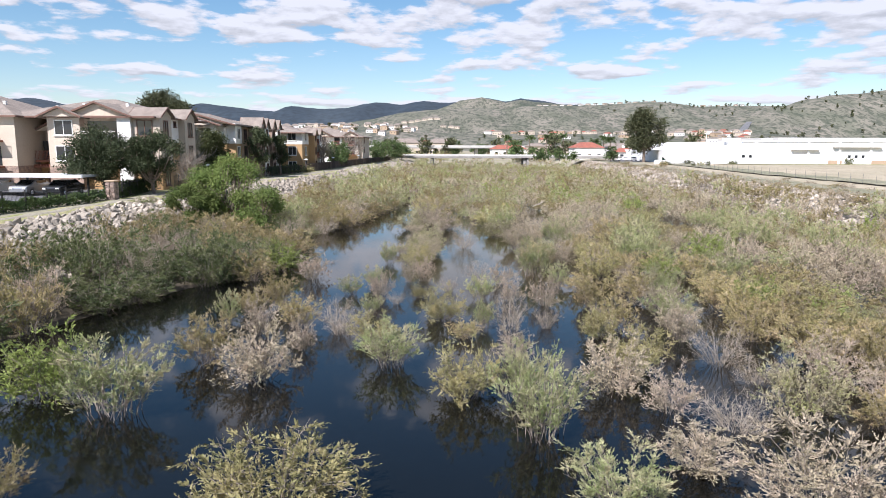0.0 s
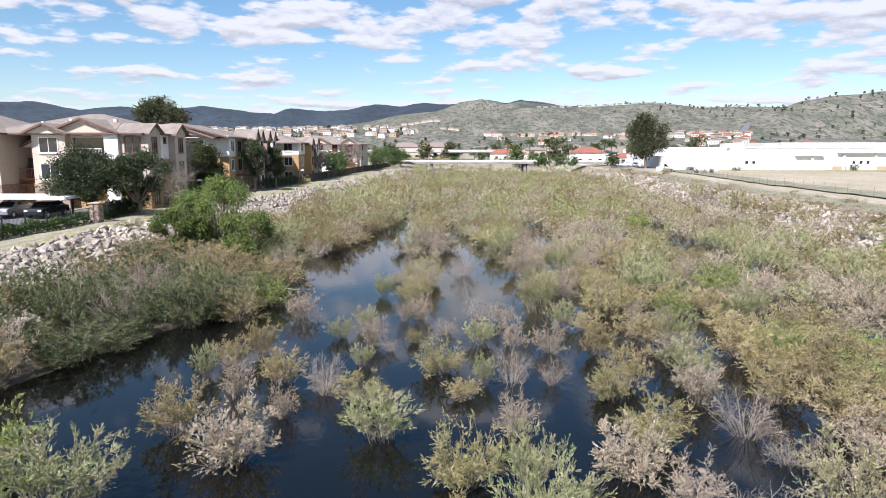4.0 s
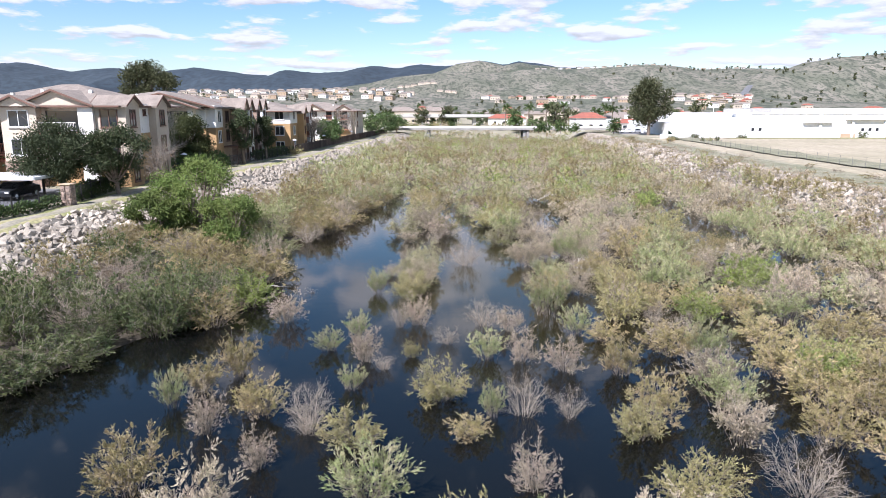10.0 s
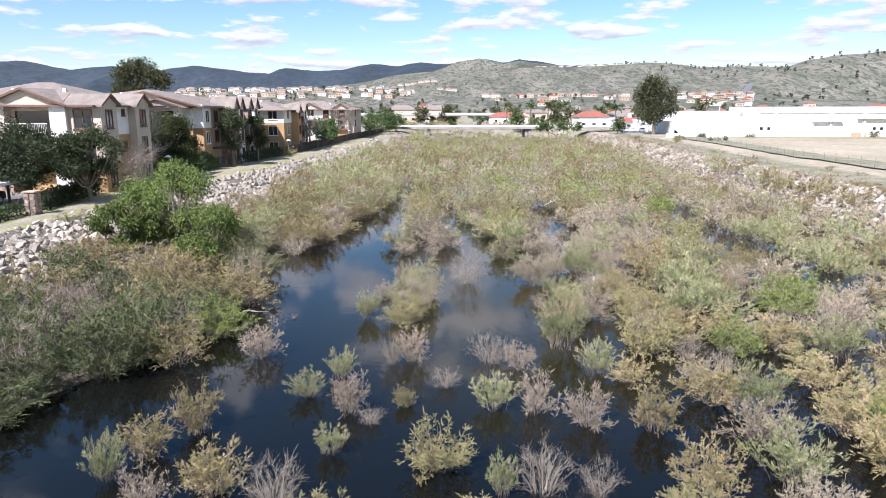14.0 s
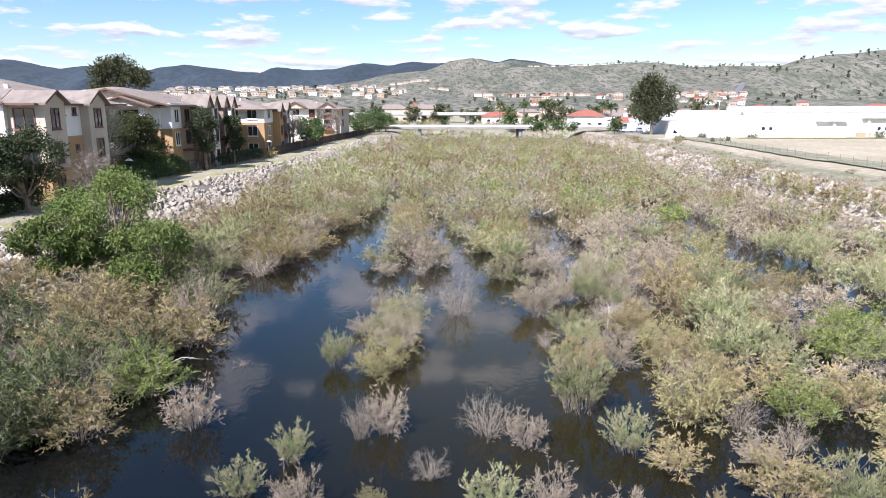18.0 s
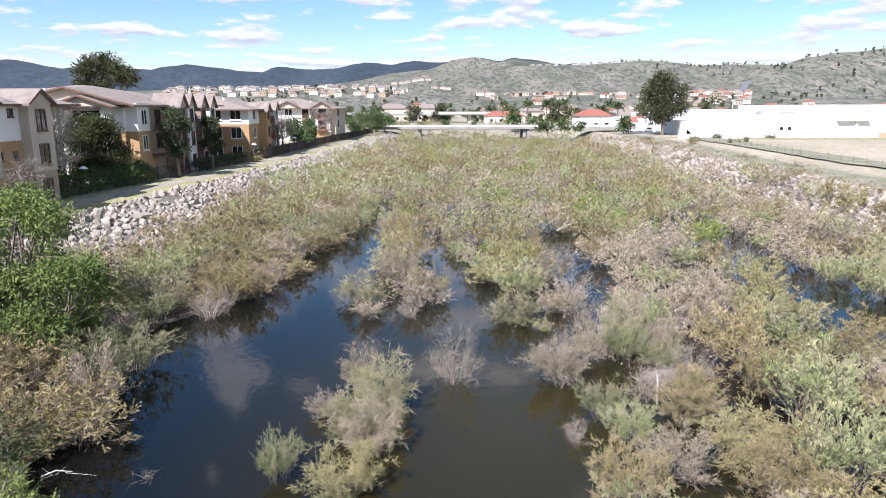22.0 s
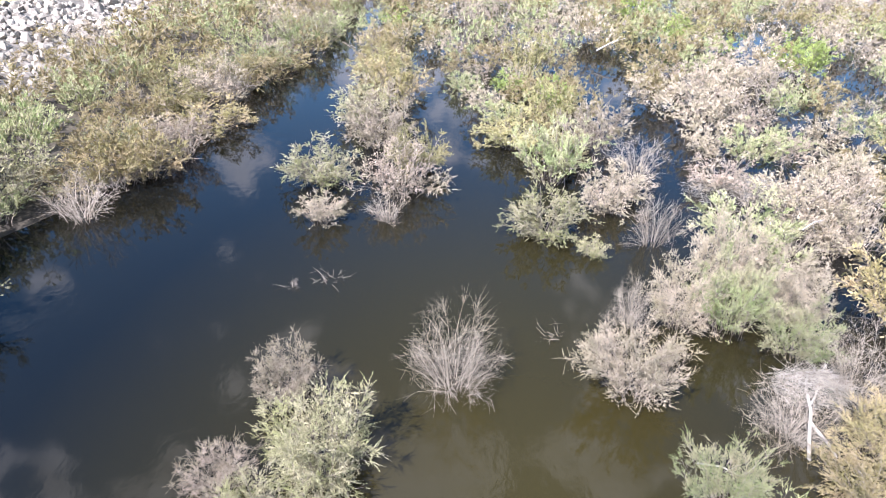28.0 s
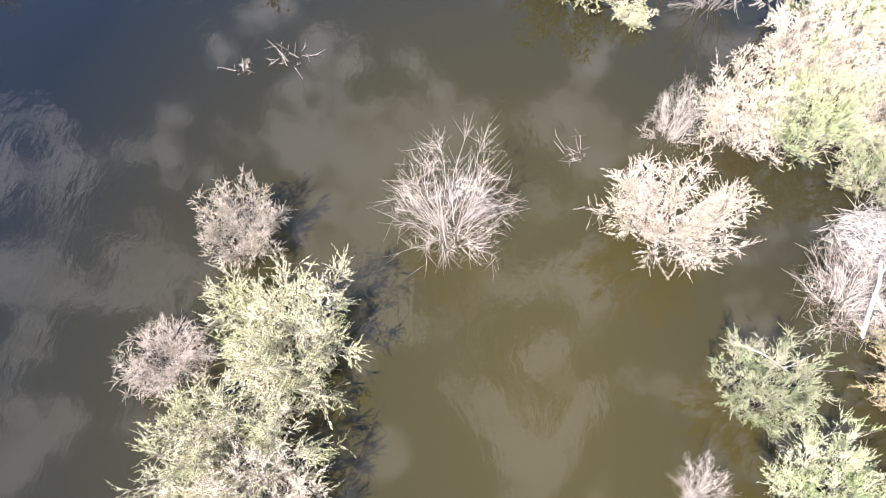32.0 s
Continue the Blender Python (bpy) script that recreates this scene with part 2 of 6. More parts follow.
def water_material():
    """Turbid brown river water with small ripples under a clear surface."""
    m = bpy.data.materials.new("river_water")
    m.use_nodes = True
    n, l = m.node_tree.nodes, m.node_tree.links
    b = n["Principled BSDF"]
    b.inputs["Roughness"].default_value = 0.05
    b.inputs["IOR"].default_value = 1.41
    b.inputs["Specular IOR Level"].default_value = 0.5
    tc = n.new("ShaderNodeTexCoord")
    mud = n.new("ShaderNodeTexNoise")
    mud.inputs["Scale"].default_value, mud.inputs["Detail"].default_value = 0.12, 4
    l.new(tc.outputs["Object"], mud.inputs["Vector"])
    mx = n.new("ShaderNodeMixRGB")
    mx.inputs[1].default_value, mx.inputs[2].default_value = (0.0024, 0.0032, 0.0042, 1), (0.0064, 0.006, 0.0036, 1)
    l.new(mud.outputs["Fac"], mx.inputs[0])
    # Colour lifted to brown here, for water that looks brighter from steeply above.
    brown_lift = n.new("ShaderNodeMapping")
    brown_lift.inputs["Location"].default_value = (-0.19, -2.95, 0)
    brown_lift.inputs["Scale"].default_value = (0.085, 0.052, 0.0)
    l.new(tc.outputs["Object"], brown_lift.inputs["Vector"])
    ball = n.new("ShaderNodeTexGradient")
    ball.gradient_type = "SPHERICAL"
    l.new(brown_lift.outputs[0], ball.inputs["Vector"])
    sm = n.new("ShaderNodeMixRGB")
    sm.inputs[2].default_value = (0.027, 0.0215, 0.0056, 1)
    l.new(ball.outputs["Fac"], sm.inputs[0])
    l.new(mx.outputs[0], sm.inputs[1])
    l.new(sm.outputs[0], b.inputs["Base Color"])
    mp = n.new("ShaderNodeMapping")
    mp.inputs["Scale"].default_value = (1.0, 0.55, 1.0)
    l.new(tc.outputs["Object"], mp.inputs["Vector"])
    rip = n.new("ShaderNodeTexNoise")
    rip.inputs["Scale"].default_value, rip.inputs["Detail"].default_value = 3.2, 5
    l.new(mp.outputs[0], rip.inputs["Vector"])
    calm = n.new("ShaderNodeTexNoise")
    calm.inputs["Scale"].default_value, calm.inputs["Detail"].default_value = 0.16, 3
    l.new(tc.outputs["Object"], calm.inputs["Vector"])
    cr = n.new("ShaderNodeMapRange")
    cr.inputs["From Min"].default_value, cr.inputs["From Max"].default_value = 0.45, 0.7
    cr.inputs["To Min"].default_value, cr.inputs["To Max"].default_value = 0.03, 0.24
    l.new(calm.outputs["Fac"], cr.inputs["Value"])
    bp = n.new("ShaderNodeBump")
    bp.inputs["Distance"].default_value = 0.035
    l.new(cr.outputs[0], bp.inputs["Strength"])
    l.new(rip.outputs["Fac"], bp.inputs["Height"])
    l.new(bp.outputs[0], b.inputs["Normal"])
    return m


SOIL = ground_material()
# Damp mud, its colour darkened further for the shade under overhanging shrubs.
SHADED_MUD = material("bank_mud_shaded", (0.05, 0.041, 0.03), 0.75, (0.085, 0.07, 0.045), scale=0.8, fine=0.3, bump=0.5, bump_scale=8)
WATER = water_material()
ROCK = material("riprap_granite", (0.43, 0.375, 0.305), 0.9, (0.29, 0.25, 0.20), scale=1.4, fine=0.25, bump=0.5, bump_scale=9, island=0.2, per_object=0.2)
DIRT = material("path_dirt", (0.30, 0.265, 0.21), 0.95, (0.24, 0.22, 0.155), scale=0.35, fine=0.2, bump=0.3)
DRY_GRASS = material("dry_grass", (0.15, 0.15, 0.09), 0.95, (0.235, 0.215, 0.15), scale=0.35, fine=0.35, bump=0.5, bump_scale=12)
GREEN_GRASS = material("verge_grass", (0.20, 0.21, 0.075), 0.95, (0.30, 0.265, 0.14), scale=0.3, fine=0.3, bump=0.5)
FIELD = material("field_dirt", (0.36, 0.305, 0.22), 0.95, (0.28, 0.245, 0.165), scale=0.06, fine=0.15, bump=0.3, detail=8)
ASPHALT = material("asphalt", (0.11, 0.11, 0.115), 0.85, (0.15, 0.15, 0.15), scale=0.4, fine=0.15)
CREAM = material("stucco_cream", (0.54, 0.455, 0.36), 0.9, (0.50, 0.42, 0.33), scale=0.7, fine=0.06, bump=0.15, bump_scale=60)
WHITE = material("stucco_white", (0.80, 0.77, 0.72), 0.9, (0.75, 0.72, 0.67), scale=0.7, fine=0.05, bump=0.15, bump_scale=60)
OCHRE = material("stucco_ochre", (0.42, 0.27, 0.135), 0.9, (0.38, 0.245, 0.12), scale=0.7, fine=0.07, bump=0.15, bump_scale=60)
TAN = material("stucco_tan", (0.42, 0.31, 0.21), 0.9, (0.38, 0.28, 0.19), scale=0.7, fine=0.07, bump=0.15, bump_scale=60)
STONE = material("stone_veneer", (0.36, 0.26, 0.20), 0.9, (0.22, 0.16, 0.13), scale=2.6, fine=0.3, bump=0.8, bump_scale=6)
ROOF = material("roof_tile", (0.255, 0.212, 0.178), 0.85, (0.19, 0.157, 0.13), scale=1.2, fine=0.2, bump=0.5, bump_scale=7)
TRIM = material("fascia_brown", (0.145, 0.08, 0.058), 0.7, (0.17, 0.095, 0.07), scale=2)
REDBROWN = material("balcony_redbrown", (0.27, 0.11, 0.07), 0.7, (0.22, 0.09, 0.06), scale=2)
FRAME = material("window_frame_white", (0.75, 0.74, 0.70), 0.5, (0.7, 0.69, 0.66), scale=2)
METAL = material("black_railing", (0.025, 0.025, 0.027), 0.5, (0.035, 0.033, 0.03), scale=4, metal=0.3)
CARPORT = material("carport_white", (0.80, 0.81, 0.82), 0.4, (0.72, 0.73, 0.74), scale=0.8, metal=0.1)
CONCRETE = material("concrete", (0.52, 0.50, 0.46), 0.85, (0.44, 0.42, 0.39), scale=0.3, fine=0.1, bump=0.2)
WAREHOUSE = material("warehouse_white", (0.76, 0.755, 0.74), 0.8, (0.69, 0.685, 0.67), scale=0.08, fine=0.05)
REDTILE = material("red_roof_tile", (0.31, 0.105, 0.07), 0.85, (0.24, 0.09, 0.065), scale=0.6, fine=0.2)
WOODFENCE = material("fence_wood", (0.20, 0.15, 0.12), 0.9, (0.13, 0.10, 0.085), scale=2, fine=0.2, island=0.25, per_object=0.25)


def hill_material():
    """Dry hillside: tan and grey-green brush, broad dark patches painted for cloud shadow, and shrub speckle."""
    m = bpy.data.materials.new("chaparral_hill")
    m.use_nodes = True
    n, l = m.node_tree.nodes, m.node_tree.links
    b = n["Principled BSDF"]
    b.inputs["Roughness"].default_value = 0.95
    b.inputs["Specular IOR Level"].default_value = 0.1
    tc = n.new("ShaderNodeTexCoord")
    mp = n.new("ShaderNodeMapping")
    mp.inputs["Scale"].default_value = (1.1, 0.34, 1.0)
    l.new(tc.outputs["Object"], mp.inputs["Vector"])
    out = None
    # The 0.0032 layer paints cloud shadow into the colour as wide dark patches.
    for scale, lo, hi, dark, light in ((0.018, 0.36, 0.64, (0.115, 0.118, 0.088), (0.20, 0.182, 0.148)), (0.0032, 0.54, 0.66, None, (0.06, 0.072, 0.056)), (0.085, 0.50, 0.60, None, (0.055, 0.064, 0.048)), (0.21, 0.53, 0.62, None, (0.05, 0.058, 0.042))):
        no = n.new("ShaderNodeTexNoise")
        no.inputs["Scale"].default_value, no.inputs["Detail"].default_value = scale, 6
        l.new(mp.outputs[0], no.inputs["Vector"])
        mr = n.new("ShaderNodeMapRange")
        mr.inputs["From Min"].default_value, mr.inputs["From Max"].default_value = lo, hi
        mr.inputs["To Max"].default_value = 1.0 if out is None else 0.75
        l.new(no.outputs["Fac"], mr.inputs["Value"])
        mx = n.new("ShaderNodeMixRGB")
        l.new(mr.outputs[0], mx.inputs[0])
        if out is None:
            mx.inputs[1].default_value = (*dark, 1)
        else:
            l.new(out, mx.inputs[1])
        mx.inputs[2].default_value = (*light, 1)
        out = mx.outputs[0]
    l.new(out, b.inputs["Base Color"])
    return m


HILL = hill_material()
# Cloud shade and blue haze are put into this ridge's base colour.
FAR_HILL = material("far_hill_cloud_shade", (0.022, 0.033, 0.045), 0.95, (0.032, 0.044, 0.055), scale=0.0025, fine=0.2, detail=9)


def glass_material():
    m = bpy.data.materials.new("window_glass")
    m.use_nodes = True
    b = m.node_tree.nodes["Principled BSDF"]
    b.inputs["Base Color"].default_value = (0.02, 0.025, 0.03, 1)
    b.inputs["Roughness"].default_value = 0.06
    b.inputs["Specular IOR Level"].default_value = 0.8
    return m


GLASS = glass_material()


# ---------------- mesh helpers ----------------
def mesh_ob(name, verts, faces, mat, parent=None, label="", smooth=False):
    me = bpy.data.meshes.new(name)
    me.from_pydata(verts, [], faces)
    me.materials.append(mat)
    if smooth:
        me.polygons.foreach_set("use_smooth", [True] * len(me.polygons))
    ob = new(name, me)
    if parent is not None:
        ob.parent = parent
    if label:
        ob["label"] = label
    return ob


def part(name, bm, mat, parent=None, label=""):
    me = bpy.data.meshes.new(name)
    bm.normal_update()
    bm.to_mesh(me)
    bm.free()
    me.materials.append(mat)
    ob = new(name, me)
    if parent is not None:
        ob.parent = parent
    if label:
        ob["label"] = label
    return ob


def box(bm, x0, x1, y0, y1, z0, z1, bevel=0.0):
    r = bmesh.ops.create_cube(bm, size=1.0)
    vs = r["verts"]
    bmesh.ops.scale(bm, vec=(x1 - x0, y1 - y0, z1 - z0), verts=vs)
    bmesh.ops.translate(bm, vec=((x0 + x1) / 2, (y0 + y1) / 2, (z0 + z1) / 2), verts=vs)
    if bevel:
        es = {e for v in vs for e in v.link_edges}
        bmesh.ops.bevel(bm, geom=list(es), offset=bevel, segments=1, affect="EDGES")
    return vs


def boxes(name, mat, parent, *dims, label="", bevel=0.0):
    bm = bmesh.new()
    for d in dims:
        box(bm, *d, bevel=bevel)
    return part(name, bm, mat, parent, label)


def empty(name, x=0, y=0, z=0, rz=0):
    ob = new(name)
    ob.empty_display_size = 0.3
    ob.matrix_world = pose(x, y, z, 0, 0, rz)
    return ob


def lerp(y, *pairs):
    """Piecewise linear: pairs of (y, value)."""
    if y <= pairs[0][0]:
        return pairs[0][1]
    for (a, va), (b, vb) in zip(pairs, pairs[1:]):
        if y <= b:
            return va + (vb - va) * (y - a) / (b - a)
    return pairs[-1][1]


def smooth(a, b, x):
    t = min(1, max(0, (x - a) / (b - a)))
    return t * t * (3 - 2 * t)


# ---------------- plan of the river ----------------
def crest_w(y):
    return lerp(y, (0, -33), (50, -30.6), (70, -29.8), (90, -28.2), (105, -26.8), (120, -25.2), (140, -23.4), (180, -21), (230, -17.5), (260, -16))


def crest_e(y):
    return lerp(y, (0, 38), (60, 39.5), (77, 41.2), (100, 42), (130, 42.2), (172, 46), (278, 50.5))


def edge_w(y):
    return lerp(y, (0, -24), (20, -21.5), (35, -19.3), (40, -17.6), (44, -15.8), (48, -13.2), (58, -12.3), (63, -14.0), (67, -15.2), (70, -13.0),
                (75, -10.9), (85, -10.2), (91, -8.2), (104, -7.8), (118, -7.2), (150, -8), (260, -8))


def edge_e(y):
    """East edge of the open channel."""
    return lerp(y, (0, 9), (15, 9), (30, 11.5), (38, 10.5), (43, 9.6), (50, 6.8), (56, 7.5), (62, 7.8), (66, 6.2), (70, 4.2), (76, 2.2), (82, 0.9), (90, -1.0),
                (98, -2.6), (110, -4.6), (118, -6.4), (122, -7.2))


def ground_z(x, y):
    cw, ce, ew = crest_w(y), crest_e(y), edge_w(y)
    toe_w = cw + (9.5 if y < 95 else 8.0)
    far = smooth(275, 330, y)
    if x < cw:
        z = 3.0 + 0.2 * smooth(cw, cw - 8, x)
    elif x < toe_w:
        z = 3.0 - 2.3 * (x - cw) / (toe_w - cw)
    elif x < ew:
        z = 0.7 - 0.75 * (x - toe_w) / max(0.5, ew - toe_w)
    elif x < ce - 8:
        z = -0.05 - 0.9 * smooth(ew, ew + 2.5, x)
    elif x < ce:
        z = -0.95 + 3.95 * smooth(ce - 9.5, ce, x)
    else:
        z = 3.0 + 0.3 * smooth(ce, ce + 8, x)
    if -60 < x < 70 and y < 270:
        z += 0.10 * noise.noise((x * 0.22, y * 0.22, 0))
    return z * (1 - far) + 3.3 * far


def inner_w(y):
    """Inner edge of the west path, where the fence of the apartments stands."""
    return crest_w(y) - lerp(y, (40, 1.9), (60, 2.0), (70, 2.5), (90, 5.0), (110, 3.9), (140, 4.1), (230, 4.4))


# ---------------- ground and water ----------------
def grid_sheet(name, xs, ys, zfun, mat, label, category, kind="structure"):
    verts = [(x, y, zfun(x, y)) for y in ys for x in xs]
    w = len(xs)
    faces = [(j * w + i, j * w + i + 1, (j + 1) * w + i + 1, (j + 1) * w + i) for j in range(len(ys) - 1) for i in range(w - 1)]
    ob = mesh_ob(name, verts, faces, mat, smooth=True)
    return tagged(ob, label, category, kind=kind)


xs = [-4500, -2500, -1200, -600, -300, -150, -90, -70] + [-60 + i * 0.9 for i in range(140)] + [70, 80, 95, 120, 160, 250, 400, 700, 1400, 2600, 4500]
ys = [-600, -250, -100, -40] + [-20 + i * 1.3 for i in range(224)] + [275, 290, 305, 330, 380, 500, 800, 1400, 2600, 4600]
ground = grid_sheet("ground", xs, ys, ground_z, SOIL, "dry tan soil banks and valley floor with sparse grass", "ground")
water = mesh_ob("water", [(-40, -400, 0), (60, -400, 0), (60, 320, 0), (-40, 320, 0)], [(0, 1, 2, 3)], WATER)
tagged(water, "dark brown still river water reflecting sky and clouds", "water", kind="structure")


def strip(name, left, right, y0, y1, step, dz, mat, label, category, rough=0.04):
    """A band of ground cover between two lines, laid a little over the ground."""
    ys_ = np.arange(y0, y1 + 0.01, step)
    verts, faces = [], []
    k = 5
    for y in ys_:
        a, b = left(y), right(y)
        a += 0.35 * noise.noise((y * 0.35, 3.1, a * 0.1))
        b += 0.35 * noise.noise((y * 0.35, 9.7, b * 0.1))
        for i in range(k + 1):
            x = a + (b - a) * i / k
            edge = -0.06 if i in (0, k) else 0
            verts.append((x, y, ground_z(x, y) + dz + edge + rough * noise.noise((x * 1.1, y * 1.1, 5))))
    for j in range(len(ys_) - 1):
        for i in range(k):
            a = j * (k + 1) + i
            faces.append((a, a + 1, a + k + 2, a + k + 1))
    return tagged(mesh_ob(name, verts, faces, mat, smooth=True), label, category, kind="structure")


strip("verge_west", lambda y: inner_w(y) - 0.3, lambda y: crest_w(y) + 0.5, 5, 262, 1.2, 0.07, GREEN_GRASS, "short yellow-green grass verge along the bank top", "grass verge")
strip("path_west", lambda y: inner_w(y) * 0.8 + crest_w(y) * 0.2, lambda y: inner_w(y) * 0.3 + crest_w(y) * 0.7, 5, 262, 1.2, 0.13, DIRT, "pale compacted dirt path along the bank top", "path")
strip("mud_bank", lambda y: crest_w(y) + (6.0 if y < 60 else 8.6), lambda y: edge_w(y) + 2.0, 5, 118, 1.2, 0.06, SHADED_MUD, "damp soil and leaf litter under the bank shrubs, darkened for their shade", "mud bank")
strip("road_east", lambda y: crest_e(y) + 7.5, lambda y: crest_e(y) + 12.5, 30, 200, 2.0, 0.08, FIELD, "pale dirt track beside the field", "track")
strip("verge_east", lambda y: crest_e(y) + 0.6, lambda y: crest_e(y) + 6.5, 30, 240, 2.0, 0.07, DRY_GRASS, "dry olive grass strip behind the rock slope", "grass verge")
field = mesh_ob("field", [(58, 96, 3.43), (190, 70, 3.43), (230, 203, 3.43), (60, 203, 3.43)], [(0, 1, 2, 3)], FIELD)
tagged(field, "bare pale tan field of dry dirt", "field", kind="structure")
strip("field_grass", lambda y: crest_e(y) + 12.8, lambda y: crest_e(y) + 19.5, 60, 200, 2.0, 0.24, DRY_GRASS, "green weeds along the edge of the field", "grass strip")
far_verge = mesh_ob("field_edge", [(74, 193.0, 3.52), (230, 188.0, 3.52), (230, 201.4, 3.52), (74, 198.4, 3.52)], [(0, 1, 2, 3)], GREEN_GRASS)
tagged(far_verge, "yellow-green weeds at the foot of the warehouse", "grass strip", kind="structure")


# ---------------- hills ----------------
def hill(name, dist, depth, profile, mat, label, rough, foot=3.0, seed=0.0):
    """A ridge at the given distance; profile: pairs of sideways slope and height slope along its skyline."""
    n_x, n_y = 300, 34
    verts, faces = [], []
    x0, x1 = profile[0][0], profile[-1][0]
    for j in range(n_y + 1):
        f = j / n_y
        y = 25 + dist - depth * (1 - f) if f <= 0.7 else 25 + dist - depth * 0.3 + (f - 0.7) * depth * 1.4
        up = smooth(0, 0.7, f) * (1 - 0.6 * smooth(0.7, 1.0, f))
        for i in range(n_x + 1):
            s = x0 + (x1 - x0) * i / n_x
            top = 11 + lerp(s, *profile) * (dist - depth * 0.3)
            x = s * (dist - depth * 0.3) * (1 + 0.12 * (f - 0.7))
            gully = noise.fractal((x * 5.0 / dist + seed, y * 2.2 / dist, seed), 1.0, 2.0, 4)
            fine = noise.fractal((x * 40 / dist, y * 40 / dist, seed), 0.9, 2.0, 4)
            z = foot + (top - foot) * up + ((0.4 - abs(gully)) * rough * (top - foot) * (up * (1.0 - up) * 3.6) + fine * rough * 0.05 * (top - foot) * min(1, up * 2))
            verts.append((x, y, z))
    w = n_x + 1
    for j in range(n_y):
        for i in range(n_x):
            faces.append((j * w + i, j * w + i + 1, (j + 1) * w + i + 1, (j + 1) * w + i))
    return tagged(mesh_ob(name, verts, faces, mat, smooth=True), label, "hill", kind="structure")


def px(*pairs):
    """Skyline pairs in thousandths of slope."""
    return [(a / 1000, b / 1000) for a, b in pairs]


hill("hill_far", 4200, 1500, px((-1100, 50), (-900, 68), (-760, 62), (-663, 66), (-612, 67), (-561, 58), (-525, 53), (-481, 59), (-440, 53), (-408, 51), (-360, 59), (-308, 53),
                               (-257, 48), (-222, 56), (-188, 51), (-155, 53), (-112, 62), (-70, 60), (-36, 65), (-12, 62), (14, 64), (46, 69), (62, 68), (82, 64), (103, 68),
                               (140, 63), (182, 58), (260, 52), (500, 40), (1100, 40)), FAR_HILL, "distant mountain ridge coloured dark blue-green for cloud shade and haze", 0.6, seed=2.3)
hill("hill_peak", 3400, 900, px((-90, 20), (-40, 44), (0, 58), (14, 64), (46, 69.5), (62, 68), (82, 63), (103, 66.5), (140, 62), (182, 57), (260, 46), (420, 24)),
     HILL, "pointed dry grey-green hill behind the nearer ridge", 0.6, seed=3.7)
hill("hill_middle", 2600, 1300, px((-400, 8), (-250, 20), (-154, 32), (-112, 38), (-70, 47), (-20, 51), (40, 53), (90, 52), (105, 56), (150, 57), (190, 58), (235, 60), (294, 63), (320, 61),
                                  (352, 56), (400, 58), (437, 58), (480, 58), (700, 52), (1000, 40)), HILL, "dry grey-green chaparral hill", 0.34, seed=5.1)
hill("hill_east", 1900, 700, px((380, 20), (420, 40), (460, 53), (500, 60), (520, 67), (563, 74), (606, 78), (640, 82), (700, 84), (800, 78), (1000, 60), (1300, 50)),
     HILL, "steep dry grey-green hill with patchy brush", 0.34, seed=8.4)


# ---------------- bushes ----------------
def tube(verts, faces, pts, r0, r1, sides=3):
    """A tapered stem through pts."""
    base = len(verts)
    n = len(pts)
    for i, p in enumerate(pts):
        d = (pts[min(i + 1, n - 1)] - pts[max(i - 1, 0)])
        d = d / (np.linalg.norm(d) + 1e-9)
        u = np.cross(d, (0.3, 0.9, 0.2))
        u /= np.linalg.norm(u) + 1e-9
        v = np.cross(d, u)
        r = r0 + (r1 - r0) * i / (n - 1)
        for k in range(sides):
            a = 2 * math.pi * k / sides
            verts.append(tuple(p + r * (math.cos(a) * u + math.sin(a) * v)))
    for i in range(n - 1):
        for k in range(sides):
            a, b = base + i * sides + k, base + i * sides + (k + 1) % sides
            faces.append((a, b, b + sides, a + sides))


def sprays_mesh(ps, ds, size, rng, slim=0.12):
    """Many narrow leaf sprays at once: one bent diamond for each root and direction."""
    p, d = np.array(ps), np.array(ds)
    n = len(p)
    d /= np.linalg.norm(d, axis=1)[:, None] + 1e-9
    u = np.cross(d, rng.normal(size=(n, 3)))
    u /= np.linalg.norm(u, axis=1)[:, None] + 1e-9
    v = np.cross(d, u)
    ln = (size * rng.uniform(0.6, 1.5, n))[:, None]
    wd = (size * slim * rng.uniform(0.65, 1.3, n))[:, None]
    co = np.stack((p, p + d * ln * 0.45 + u * wd, p + d * ln + v * wd * 0.8, p + d * ln * 0.45 - u * wd), axis=1).reshape(-1, 3)
    return co, np.arange(4 * n).reshape(-1, 4)


def tri_ob(name, co, mat, parent=None, label=""):
    """A mesh of loose triangles, three corners each."""
    n = len(co) // 3
    me = bpy.data.meshes.new(name)
    me.vertices.add(len(co))
    me.vertices.foreach_set("co", np.asarray(co, dtype=np.float32).ravel())
    me.loops.add(3 * n)
    me.loops.foreach_set("vertex_index", np.arange(3 * n, dtype=np.int32))
    me.polygons.add(n)
    me.polygons.foreach_set("loop_start", (np.arange(n) * 3).astype(np.int32))
    me.update()
    me.validate()
    me.materials.append(mat)
    ob = new(name, me)
    if parent is not None:
        ob.parent = parent
    if label:
        tagged(ob, label)
    return ob


